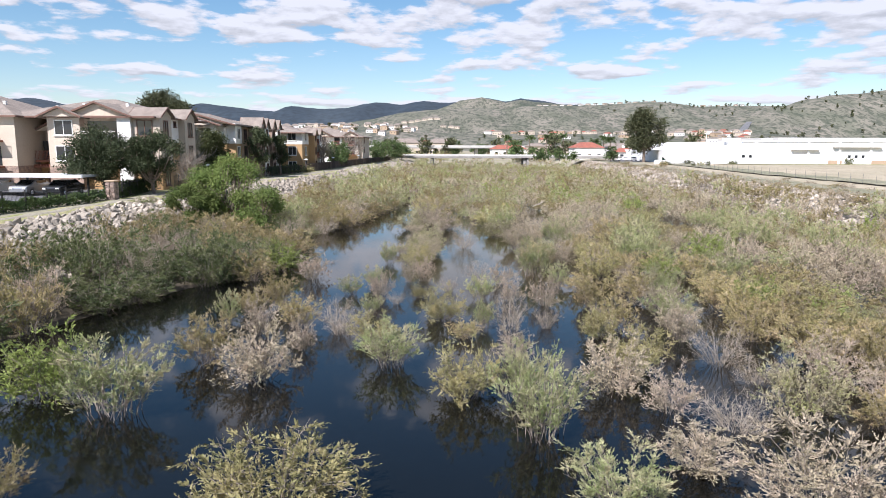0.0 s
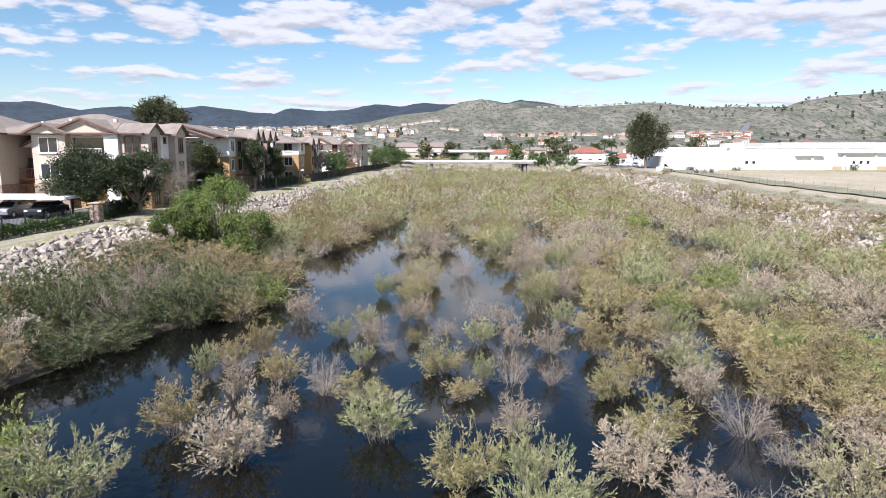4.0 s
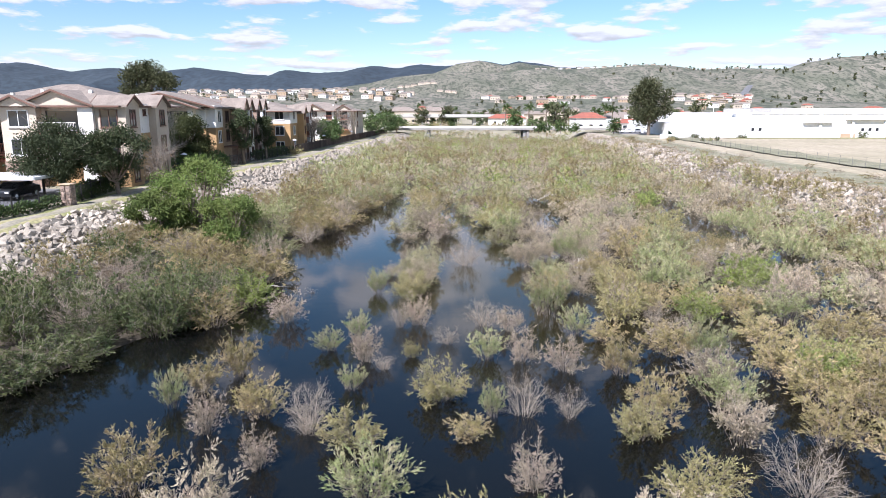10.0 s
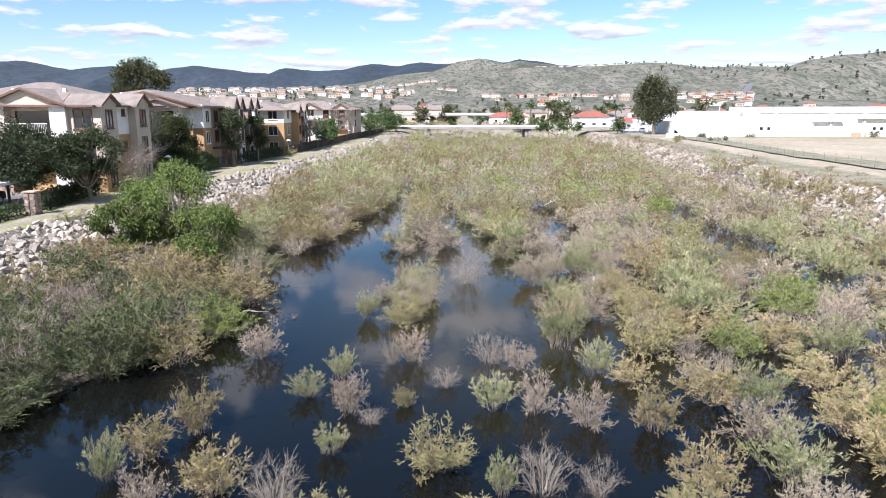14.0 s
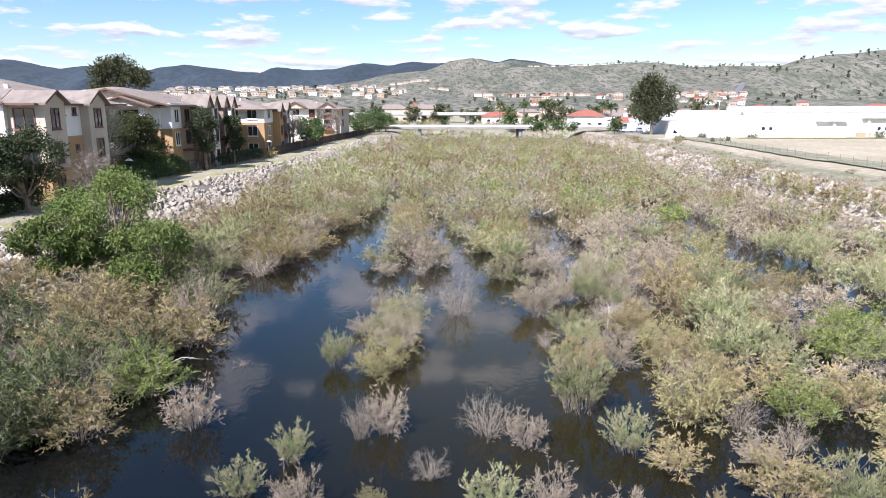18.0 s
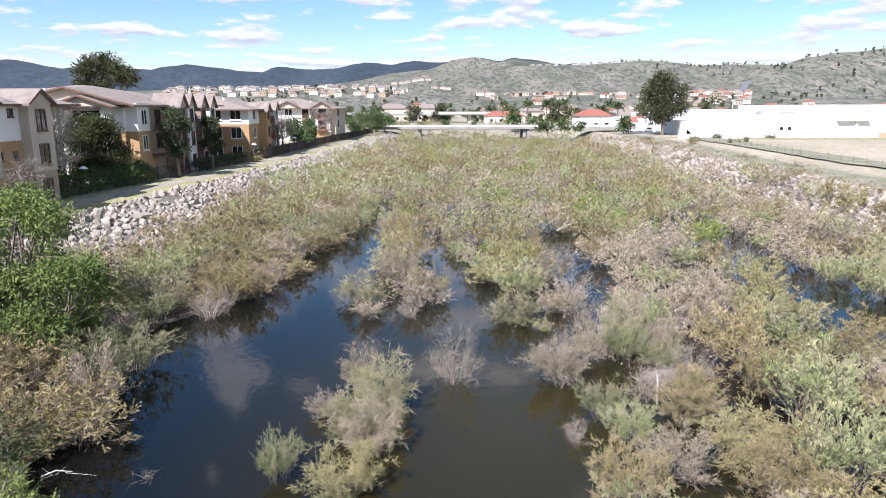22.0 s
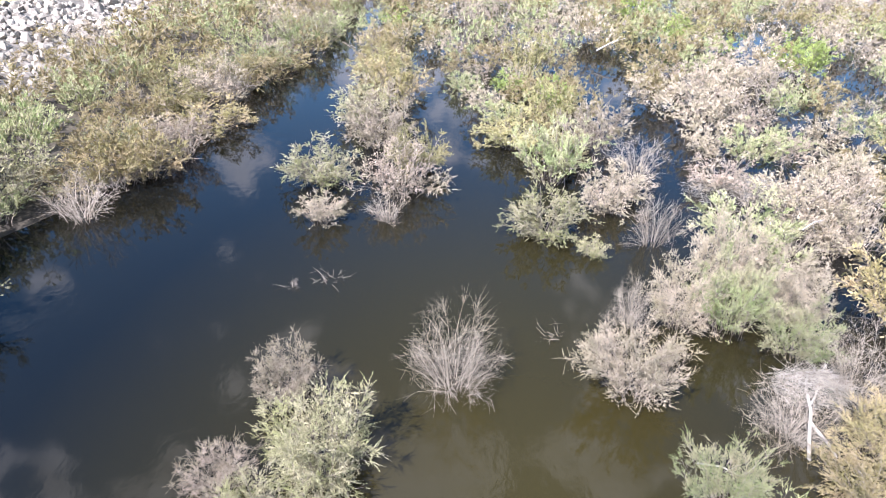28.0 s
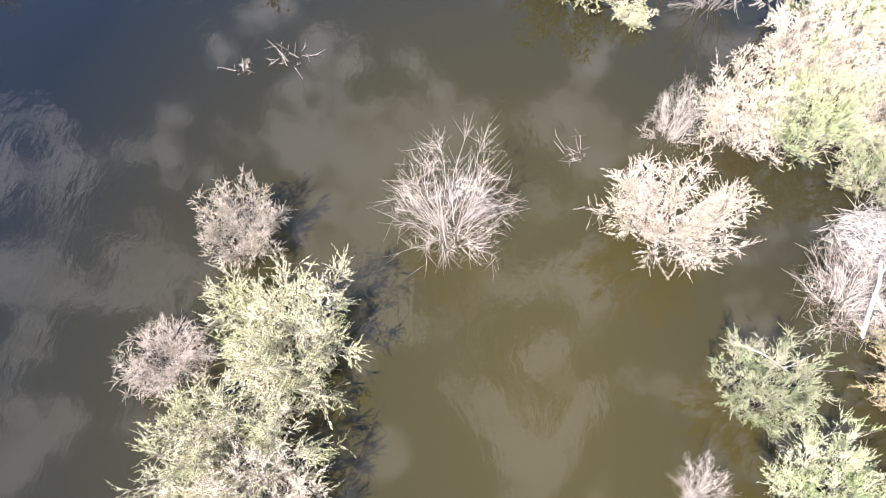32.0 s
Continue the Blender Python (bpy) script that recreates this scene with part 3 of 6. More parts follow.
def plume_blades(p, d, ln, blades, size, slim, rng):
    """Feathery plumes: narrow blades that leave each twig all round and grow shorter to its tip."""
    n = len(p)
    f = (np.arange(blades)[None, :] + rng.uniform(0.0, 1.0, (n, blades))) / blades
    root = p[:, None, :] + d[:, None, :] * (ln[:, None] * (0.05 + 0.95 * f))[:, :, None]
    side = rng.normal(size=(n, blades, 3))
    side -= d[:, None, :] * (side * d[:, None, :]).sum(2)[:, :, None]
    side /= np.linalg.norm(side, axis=2)[:, :, None] + 1e-9
    way = d[:, None, :] * rng.uniform(0.6, 1.1, (n, blades))[:, :, None] + side * rng.uniform(0.15, 0.62, (n, blades))[:, :, None] + np.array((0, 0, 0.12))
    way /= np.linalg.norm(way, axis=2)[:, :, None] + 1e-9
    bl = (size * (1.2 - 0.65 * f) * rng.uniform(0.7, 1.3, (n, blades)))[:, :, None]
    u = np.cross(way, rng.normal(size=(n, blades, 3)))
    u /= np.linalg.norm(u, axis=2)[:, :, None] + 1e-9
    u *= bl * slim * 0.5
    mid = root + way * bl * 0.3
    return np.stack((mid - u, mid + u, root + way * bl), axis=2).reshape(-1, 3)


def twig_strips(p, q, r, rng):
    """Many thin twigs at once, each a flat strip that tapers to its tip."""
    u = np.cross(q - p, rng.normal(size=p.shape))
    u *= (r / (np.linalg.norm(u, axis=1) + 1e-9))[:, None]
    return np.stack((p - u, p + u, q + u * 0.35, q - u * 0.35), axis=1).reshape(-1, 3)


def bush_geometry(rng, counts, size, leafy=1.0, upright=0.6, wood=1.0, slim=0.3, bare=0.2):
    """A shrub of unit width and height: boughs fan out of a narrow foot, fork into limbs and sprays, bare below and leafy above.
    Gives stem tubes, twig strips and leaf blades."""
    boughs, limbs, sprays, blades = counts
    sv, sf, tp, tq, tr, ps, ds, ls = [], [], [], [], [], [], [], []
    turn = rng.uniform(0, 6.28)
    for k in range(boughs):
        az = turn + 2.4 * k + rng.normal() * 0.35
        lean = radians((6 + 70 * ((k + 0.5) / boughs) ** 0.65) * (1 - 0.35 * upright) + rng.normal() * 7)
        lump = rng.uniform(0.62, 1.08)
        green = min(1.0, leafy * rng.uniform(0.7, 1.25))
        h = max(0.16, 0.92 * math.cos(lean) * lump)
        reach = (0.46 * math.sin(lean) + 0.02) * min(1.0, lump + 0.12)
        way = np.array((math.cos(az), math.sin(az), 0))
        side = np.array((-way[1], way[0], 0)) * rng.normal() * 0.07
        foot = way * rng.uniform(0.02, 0.10 + 0.16 * upright) + np.array((0, 0, -0.05)) + rng.normal(size=3) * np.array((0.03, 0.03, 0))
        s = np.linspace(0, 1, 6)[:, None]
        line = foot + way * reach * s ** (1.0 + 0.6 * upright) + np.array((0, 0, 1)) * (h * s ** 0.85 - 0.07 * (1 - upright) * s ** 4) + side * np.sin(s * 3) + rng.normal(size=(6, 3)) * 0.010 * s
        tube(sv, sf, list(line), 0.0050 * wood, 0.0015 * wood)
        at = 1.0 - 0.88 * rng.uniform(size=limbs) ** 1.1
        i = np.minimum(4, (at * 5).astype(int))
        tang = line[i + 1] - line[i]
        p = line[i] + tang * (at * 5 - i)[:, None]
        tang /= np.linalg.norm(tang, axis=1)[:, None] + 1e-9
        d = tang * (0.55 + 0.35 * upright) + rng.normal(size=(limbs, 3)) * (0.62 - 0.22 * upright) + way * 0.18 + np.array((0, 0, 0.16 + 0.3 * upright))
        d /= np.linalg.norm(d, axis=1)[:, None]
        ln = rng.uniform(0.06, 0.18, limbs) * (1.15 - 0.4 * at)
        sag = np.array((0, 0, -1)) * (ln * (0.30 - 0.28 * upright))[:, None]
        mid, tip = p + d * ln[:, None] * 0.5 + sag * 0.25, p + d * ln[:, None] + sag
        tp += [p, mid]
        tq += [mid, tip]
        tr += [np.full(limbs, 0.0026 * wood), np.full(limbs, 0.0019 * wood)]
        t = rng.uniform(0.12, 1.0, (limbs, sprays))[:, :, None]
        q = (p[:, None] + d[:, None] * ln[:, None, None] * t + sag[:, None] * t * t).reshape(-1, 3)
        e = np.repeat(d, sprays, 0) * (0.7 + 0.4 * upright) + rng.normal(size=(limbs * sprays, 3)) * (0.6 - 0.2 * upright) + np.array((0, 0, -0.12 + 0.25 * upright))
        e /= np.linalg.norm(e, axis=1)[:, None]
        sl = rng.uniform(0.05, 0.13, limbs * sprays) * (1.7 if leafy < 0.5 else 1.0)
        tp.append(q)
        tq.append(q + e * sl[:, None])
        tr.append(np.full(limbs * sprays, 0.0014 * wood))
        high = np.clip((np.repeat(at, sprays) - bare + 0.12) / 0.3, 0.04, 1.0)
        keep = rng.uniform(size=limbs * sprays) < green * high
        ps.append(q[keep])
        ds.append(e[keep])
        ls.append(sl[keep] * 1.05)
    strips = twig_strips(np.concatenate(tp), np.concatenate(tq), np.concatenate(tr), rng)
    return sv, sf, strips, plume_blades(np.concatenate(ps), np.concatenate(ds), np.concatenate(ls), blades, size, slim, rng)


BUSH_KIND = {
    # leafiness, blade length, uprightness, blade width, bare height, label
    "Y": (1.0, 0.040, 0.30, 0.27, 0.12, "leafy yellow-green tamarisk bush standing in the water"),
    "L": (1.0, 0.042, 0.45, 0.29, 0.10, "bright lime-green willow shrub at the water edge"),
    "G": (0.95, 0.045, 0.85, 0.19, 0.22, "feathery green willow shrub standing in the water"),
    "W": (1.0, 0.040, 0.35, 0.31, 0.05, "dense dark green willow shrub at the water edge"),
    "O": (0.92, 0.042, 0.50, 0.25, 0.25, "olive-green tamarisk bush with grey twigs"),
    "T": (0.90, 0.040, 0.42, 0.25, 0.22, "pale tan half-dry tamarisk bush"),
    "C": (1.0, 0.037, 0.30, 0.27, 0.15, "cream-tipped feathery tamarisk bush with green lower leaves"),
    "P": (0.66, 0.042, 0.50, 0.21, 0.28, "dry pinkish-brown feathery shrub"),
    "D": (0.26, 0.045, 0.40, 0.10, 0.40, "bare grey twiggy shrub with few leaves"),
}
BUSH_DETAIL = {
    # boughs, limbs, sprays, blades; blade growth, twig width, blade slimming
    "close": ((48, 12, 6, 14), 0.66, 0.5, 0.85),
    "near": ((38, 9, 4, 10), 0.95, 0.9, 1.35),
    "mid": ((32, 9, 4, 9), 1.05, 1.1, 1.3),
    "low": ((27, 8, 4, 8), 1.25, 1.4, 1.3),
}
RNG = np.random.default_rng(7)


def bush_model(kind, detail, shape):
    leafy, size, upright, slim, low, label = BUSH_KIND[kind]
    counts, grow, wood, thin = BUSH_DETAIL[detail]
    if kind == "D":
        counts = (counts[0] - 6, counts[1] - 2, counts[2], 4)
        wood *= 1.1
    elif kind == "P":
        counts = (counts[0], counts[1], counts[2], counts[3] - 2)
        wood *= 1.15
    sv, sf, strips, co = bush_geometry(np.random.default_rng(shape * 31 + 7 * ord(kind)), counts, size * grow, leafy, upright, wood, slim * thin, low)
    root = empty("bush")
    o = len(sv)
    sf = sf + (np.arange(len(strips)).reshape(-1, 4) + o).tolist()
    mesh_ob("branchwork", sv + strips.tolist(), sf, DRY_TWIG if kind in "DP" else TWIG, root, "grey-brown thin stems" if kind != "D" else "")
    tri_ob("foliage", co, LEAF[kind], root)
    tagged(root, label, "bush", group="bushes in the river")
    return root


MODELS = {}
PLACED = []


def bush(x, y, w, h, kind, detail="near", z=None, group=""):
    if detail == "near" and 51 < y < 65 and -6 < x < 11:
        detail = "close"
    key = (kind, detail, RNG.integers(0, 3 if detail == "near" else 2))
    if z is None:
        z = max(0.0, ground_z(x, y)) - 0.02
    m = Matrix.Translation((x, y, z)) @ Matrix.Rotation(RNG.uniform(0, 6.28), 4, "Z") @ Matrix.Diagonal((w * RNG.uniform(0.95, 1.08), w * RNG.uniform(0.95, 1.08), h, 1))
    if key not in MODELS:
        MODELS[key] = bush_model(*key)
        MODELS[key].matrix_basis = m
        ob = MODELS[key]
    else:
        src = MODELS[key]
        ob = new("bush")
        ob.empty_display_size = 0.3
        for c in src.children:
            k = c.copy()
            scene.collection.objects.link(k)
            k.parent = ob
        ob.matrix_basis = m
        tagged(ob, src["label"], "bush", group="bushes in the river")
    PLACED.append((x, y, w))
    return ob


SOUTH = [
    (-4.7, 20.2, 3.6, 2.9, "Y"), (-14.1, 27.6, 3.0, 2.7, "L"), (-11.1, 26.0, 3.4, 2.8, "G"), (-11.2, 20.6, 1.8, 2.0, "O"),
    (-10.0, 31.2, 2.1, 2.4, "O"), (-7.5, 29.1, 2.6, 2.6, "T"), (-6.7, 32.7, 1.3, 1.6, "P"), (-5.6, 34.9, 1.2, 1.3, "D"),
    (-3.0, 30.8, 2.5, 2.1, "G"), (-0.2, 27.7, 2.3, 2.5, "Y"), (1.8, 24.6, 2.6, 2.9, "G"), (3.1, 20.8, 2.3, 1.8, "G"),
    (5.6, 22.9, 2.2, 1.4, "T"), (7.7, 20.8, 3.5, 2.5, "T"), (4.7, 28.2, 2.4, 2.4, "T"), (6.1, 26.6, 1.9, 1.7, "P"),
    (7.5, 25.1, 2.4, 1.7, "D"), (9.5, 31.1, 2.3, 2.3, "D"),
]
SOUTH_EAST = [
    (10.2, 26.6, 2.6, 2.7, "C"), (9.9, 29.1, 1.8, 1.3, "D"), (13.5, 31.6, 3.2, 2.6, "O"), (14.8, 29.4, 2.7, 2.8, "O"), (9.5, 36.9, 2.6, 2.1, "G"),
    (6.1, 30.4, 2.3, 2.4, "Y"), (1.6, 27.6, 1.9, 2.2, "G"), (6.5, 40.3, 1.8, 2.1, "O"), (1.7, 31.5, 1.5, 1.8, "P"), (9.0, 34.3, 1.9, 2.3, "T"),
    (13.3, 37.6, 2.7, 2.1, "O"), (13.0, 40.0, 2.3, 2.3, "O"), (9.3, 42.6, 2.6, 2.0, "O"), (6.7, 36.1, 1.9, 2.2, "O"), (9.8, 39.3, 2.4, 2.0, "T"),
    (5.6, 34.6, 1.8, 1.9, "Y"), (12.0, 34.2, 2.2, 2.2, "O"), (15.8, 34.0, 2.8, 2.6, "Y"),
]
CENTRE = [
    (-9.4, 40.0, 1.6, 2.4, "O"), (-10.5, 38.4, 1.7, 1.8, "O"), (-11.0, 36.9, 1.1, 1.8, "G"), (-7.6, 36.3, 1.9, 2.0, "O"), (-9.1, 35.0, 1.4, 2.1, "P"),
    (-5.7, 35.7, 1.6, 2.1, "D"), (-4.0, 34.2, 1.9, 1.6, "Y"), (-4.6, 38.6, 1.1, 1.2, "G"), (-6.2, 43.0, 1.5, 1.2, "G"), (-4.4, 41.7, 1.6, 2.1, "P"),
    (-3.5, 40.7, 1.0, 1.0, "D"), (-2.4, 42.2, 0.8, 1.1, "Y"), (-1.1, 37.6, 2.0, 2.1, "Y"), (-0.8, 43.9, 1.3, 1.2, "D"), (1.0, 42.0, 1.6, 1.6, "G"),
    (1.1, 46.7, 1.7, 2.0, "D"), (0.8, 36.2, 0.9, 1.6, "G"), (2.0, 36.4, 1.8, 2.2, "D"),
]
CENTRE_EAST = [
    (2.5, 41.7, 1.6, 1.9, "P"), (4.2, 40.6, 1.8, 1.9, "P"), (3.6, 36.2, 1.3, 1.5, "D"), (-0.1, 34.7, 1.4, 1.0, "O"), (-5.2, 44.8, 1.3, 1.5, "G"),
    (-3.2, 46.4, 1.2, 2.3, "D"), (-2.3, 46.8, 1.6, 2.1, "P"), (-2.9, 52.2, 2.2, 2.0, "Y"), (-2.4, 54.6, 2.0, 2.1, "T"), (-5.0, 52.9, 1.3, 1.8, "G"),
    (2.3, 45.9, 1.5, 1.6, "P"), (4.6, 48.4, 2.4, 2.9, "G"), (5.6, 45.4, 1.5, 1.7, "G"), (8.8, 49.4, 2.2, 2.0, "P"), (9.9, 47.0, 1.7, 1.9, "D"),
    (6.7, 44.4, 1.8, 1.3, "O"), (9.6, 44.8, 1.6, 1.2, "T"), (10.9, 45.4, 1.3, 1.8, "D"),
]
NORTH = [
    (-2.2, 57.5, 2.6, 2.9, "C"), (-3.4, 59.8, 1.5, 1.9, "T"), (-2.9, 55.6, 2.5, 2.3, "C"), (0.5, 60.2, 2.4, 2.7, "D"), (4.7, 60.1, 2.4, 2.7, "T"),
    (5.7, 56.8, 1.8, 1.7, "G"), (7.9, 58.7, 2.0, 1.7, "D"), (6.2, 55.1, 1.9, 1.7, "G"), (5.3, 62.8, 1.1, 2.0, "D"), (6.6, 62.8, 1.9, 2.7, "T"),
    (4.4, 55.2, 1.0, 1.1, "D"), (-4.3, 57.3, 1.5, 1.1, "P"), (-4.6, 71.9, 2.8, 2.3, "C"), (-4.0, 68.7, 1.7, 1.4, "T"), (-1.4, 71.0, 3.0, 2.6, "P"),
    (-1.8, 68.8, 1.5, 1.4, "D"), (-2.6, 75.8, 3.5, 3.1, "T"), (3.6, 67.9, 2.7, 2.3, "C"),
]
NORTH_MID = [
    (5.0, 66.5, 1.0, 0.9, "C"), (4.6, 72.3, 3.3, 2.9, "G"), (3.2, 75.9, 3.2, 2.3, "Y"), (7.1, 67.3, 1.8, 2.5, "D"), (7.9, 62.6, 2.3, 2.6, "G"),
    (9.7, 66.3, 3.3, 2.6, "G"), (6.7, 76.0, 3.2, 2.6, "T"), (8.0, 73.2, 2.3, 2.0, "D"), (12.2, 68.1, 2.9, 3.0, "T"), (9.7, 62.8, 1.7, 2.1, "T"),
    (-11.6, 72.3, 3.4, 2.9, "O"), (-12.5, 68.8, 2.7, 2.4, "D"), (-10.9, 74.6, 2.8, 2.5, "P"), (-11.8, 81.6, 3.6, 2.9, "T"), (-10.4, 87.4, 3.6, 2.4, "G"),
    (6.0, 69.6, 2.2, 2.0, "T"), (-0.9, 73.2, 2.2, 2.4, "Y"),
]
NORTH_EAST = [
    (10.0, 60.0, 2.4, 2.3, "D"), (12.5, 58.9, 2.9, 2.5, "O"), (12.7, 62.8, 3.2, 3.0, "O"), (-3.6, 78.6, 2.8, 2.8, "C"), (-2.6, 81.8, 3.4, 3.1, "O"),
    (-3.2, 85.4, 3.4, 3.1, "Y"), (-3.9, 89.5, 2.6, 2.7, "O"), (-4.0, 93.2, 2.4, 2.4, "O"), (-9.2, 47.3, 2.0, 2.1, "P"), (-11.9, 49.9, 2.9, 2.5, "L"),
    (-12.9, 46.5, 2.9, 2.4, "O"), (-13.4, 55.5, 3.0, 2.7, "O"), (5.2, 51.8, 2.2, 2.3, "O"), (7.0, 53.0, 2.2, 2.0, "T"), (9.4, 52.0, 2.4, 2.2, "O"), (17.4, 53.4, 3.2, 2.6, "L"), (19.6, 56.2, 2.8, 2.3, "L"),
    (21.4, 88.0, 3.4, 3.0, "L"),
]
for row in SOUTH + SOUTH_EAST + CENTRE + CENTRE_EAST + NORTH + NORTH_MID + NORTH_EAST:
    bush(*row)


for i in range(46):
    y = 22.5 + i * 2.05
    kind = "WWWDWWOPWW"[i % 10] if y < 60 else "OGTOYDOGOPGC"[i % 12]
    far = 0.0 if y < 60 else 0.6
    bush(edge_w(y) - 0.4 - far * 1.2 + (0.6 + far) * math.sin(i * 2.4), y, 3.1 + 0.8 * math.sin(i * 1.7), 2.8 + 0.8 * math.sin(i * 1.1 + 1) - far, kind, "near" if 38 < y < 80 else "mid")


def free(x, y, gap):
    return all((x - a) ** 2 + (y - b) ** 2 > (gap + 0.28 * w) ** 2 for a, b, w in PLACED if abs(y - b) < 4)


def pick_kind(x, y, west):
    v = noise.noise((x * 0.13, y * 0.09, 1.7)) + RNG.normal() * 0.33
    if west:
        if y < 58:
            return "WWWDWODPWO"[RNG.integers(0, 10)]
        return "G" if v > 0.2 else "O" if v > -0.2 else "D" if v < -0.6 else "Y" if RNG.uniform() < 0.6 else "T"
    return "L" if v > 0.78 else "Y" if v > 0.42 else "O" if v > 0.02 else "G" if v > -0.2 else "T" if v > -0.5 else "P" if v > -0.7 else "D"


def thicket(x, y):
    """How the random shrubs grow: None in open water."""
    ew, ee, cw, ce = edge_w(y), edge_e(y), crest_w(y), crest_e(y)
    if x < ew + 0.5:
        if x > cw + (6.6 if y < 60 else 8.6 if y < 95 else 5.5):
            return "west"
        return "slope" if x > cw + 4.5 else None
    if y > 118:
        return "bed" if x < ce - 5 else "slope" if x < ce + 0.5 else None
    if x < ee + 0.6:
        return "bed" if 90 < y and -5.0 < x < -2.5 else None
    if x > ce - 2.6:
        return "slope" if x < ce + 0.5 else None
    return "bed"


SPOTS = []
for _ in range(17000):
    y = 14 + 235 * RNG.uniform() ** 1.2
    x = RNG.uniform(-30, 47)
    where = thicket(x, y)
    if where is None:
        continue
    if where == "bed" and y < 150 and x > 9 and noise.noise((x * 0.16 + 4, y * 0.075, 8.0)) > 0.46:
        continue
    # side channels of open water through the thicket
    if (66 < y < 93 and abs(x - 9.1) < 1.7) or (56 < y < 101 and abs(x - 22.3 - 0.04 * max(0, y - 82)) < 2.1) or (34 < y < 46 and abs(x - 12.6) < 1.5):
        continue
    if where == "slope":
        w = RNG.uniform(1.0, 2.3)
        h = w * RNG.uniform(0.45, 0.75)
        if noise.noise((x * 0.2, y * 0.14, 3.0)) < (-0.6 if x > 0 else 0.12):
            continue
    elif where == "west":
        w = RNG.uniform(2.2, 3.8)
        h = w * RNG.uniform(0.7, 1.05) * (1.15 if y < 52 else 1.0)
    else:
        w = RNG.uniform(1.7, 3.3)
        h = w * RNG.uniform(0.62, 1.15) * (1.0 + 0.35 * noise.noise((x * 0.22, y * 0.18, 6.0)))
    if not free(x, y, (0.30 if where == "west" else 0.2 if where == "slope" else 0.34) * w if y < 118 else 0.33 * w):
        continue
    PLACED.append((x, y, w))
    k = pick_kind(x, y, where == "west")
    if where == "slope":
        k = "DOTPO"[RNG.integers(0, 5)]
    SPOTS.append((x, y, w, h, k))
for _ in range(300):
    y = RNG.uniform(40, 190)
    x = crest_e(y) + RNG.uniform(-7.5, 6.5)
    w = RNG.uniform(0.8, 1.9)
    SPOTS.append((x, y, w, w * RNG.uniform(0.35, 0.6), "DOPOD"[RNG.integers(0, 5)]))


def nearness(x, y):
    return math.hypot(x, y - min(53, y - 8))


SPOTS.sort(key=lambda s: nearness(s[0], s[1]))
for x, y, w, h, k in SPOTS[:130]:
    bush(x, y, w, h, k, "near" if nearness(x, y) < 15 else "mid" if nearness(x, y) < 30 else "low")
FAR_SPOTS = SPOTS[130:]
for _ in range(170):
    FAR_SPOTS.append((RNG.uniform(-30, 60), RNG.uniform(262, 340), RNG.uniform(2.5, 4.5), RNG.uniform(2.0, 3.6), "GOOTYW"[RNG.integers(0, 6)]))


FAR_STEMS = []


def far_bushes(kind, spots):
    """Far shrubs that nobody could count, joined into one mesh."""
    vs = []
    shapes = []
    leafy, size, upright, slim, low, _ = BUSH_KIND[kind]
    for s in range(9):
        counts, grow, thin = (((22, 8, 4, 7), 1.4, 1.15), ((15, 6, 3, 6), 2.2, 1.0), ((9, 4, 3, 4), 3.8, 0.9))[s // 3]
        _, _, strips, co = bush_geometry(np.random.default_rng(90 + s + ord(kind)), counts, size * grow, max(0.45, leafy), upright, 1.0, max(0.2, slim) * thin, low)
        strips = strips.reshape(-1, 4, 3)[::3, :3]
        centre = strips.mean(axis=1, keepdims=True)
        wide = (2.2, 3.4, 6.0)[s // 3]
        strips = strips.copy()
        strips[:, :2] = strips[:, :2].mean(axis=1, keepdims=True) + (strips[:, :2] - strips[:, :2].mean(axis=1, keepdims=True)) * wide
        strips[:, 2] = centre[:, 0] + (strips[:, 2] - centre[:, 0]) * 1.8
        shapes.append((co, strips.reshape(-1, 3)))
    for x, y, w, h in spots:
        pair = shapes[RNG.integers(0, 3) + (0 if nearness(x, y) < 36 else 3 if y < 112 else 6)]
        a = RNG.uniform(0, 6.28)
        c, s = math.cos(a), math.sin(a)
        base = max(0, ground_z(x, y))
        for v, out in zip(pair, (vs, FAR_STEMS)):
            p = np.empty_like(v)
            p[:, 0] = x + w * (c * v[:, 0] - s * v[:, 1])
            p[:, 1] = y + w * (s * v[:, 0] + c * v[:, 1])
            p[:, 2] = base + h * v[:, 2]
            out.append(p)
    if not vs:
        return
    ob = tri_ob("shrub_thicket", np.concatenate(vs), LEAF[kind])
    tagged(ob, {"Y": "yellow-green", "L": "lime-green", "G": "green", "O": "olive-green", "T": "pale tan", "P": "dry pinkish", "W": "dark green", "D": "grey twiggy"}[kind]
           + " shrubs filling the far river bed", "shrubs", kind="stuff")


for kind in "YGOTPDWL":
    far_bushes(kind, [s[:4] for s in FAR_SPOTS if s[4] == kind])
tagged(tri_ob("shrub_stems", np.concatenate(FAR_STEMS), DRY_TWIG), "grey-brown stems of the far shrubs in the river bed", "shrubs", kind="stuff")


# ---------------- rock slopes ----------------
def rock_shape(rng):
    bm = bmesh.new()
    pts = rng.normal(size=(15, 3))
    pts /= np.linalg.norm(pts, axis=1)[:, None]
    pts *= rng.uniform(0.88, 1.03, size=(15, 1)) * np.array((0.5, 0.42, 0.34))
    for p in pts:
        bm.verts.new(p)
    bmesh.ops.convex_hull(bm, input=bm.verts[:])
    bmesh.ops.delete(bm, geom=[v for v in bm.verts if not v.link_faces], context="VERTS")
    bmesh.ops.triangulate(bm, faces=bm.faces[:])
    me = bpy.data.meshes.new("rock")
    bm.to_mesh(me)
    bm.free()
    me.materials.append(ROCK)
    return me


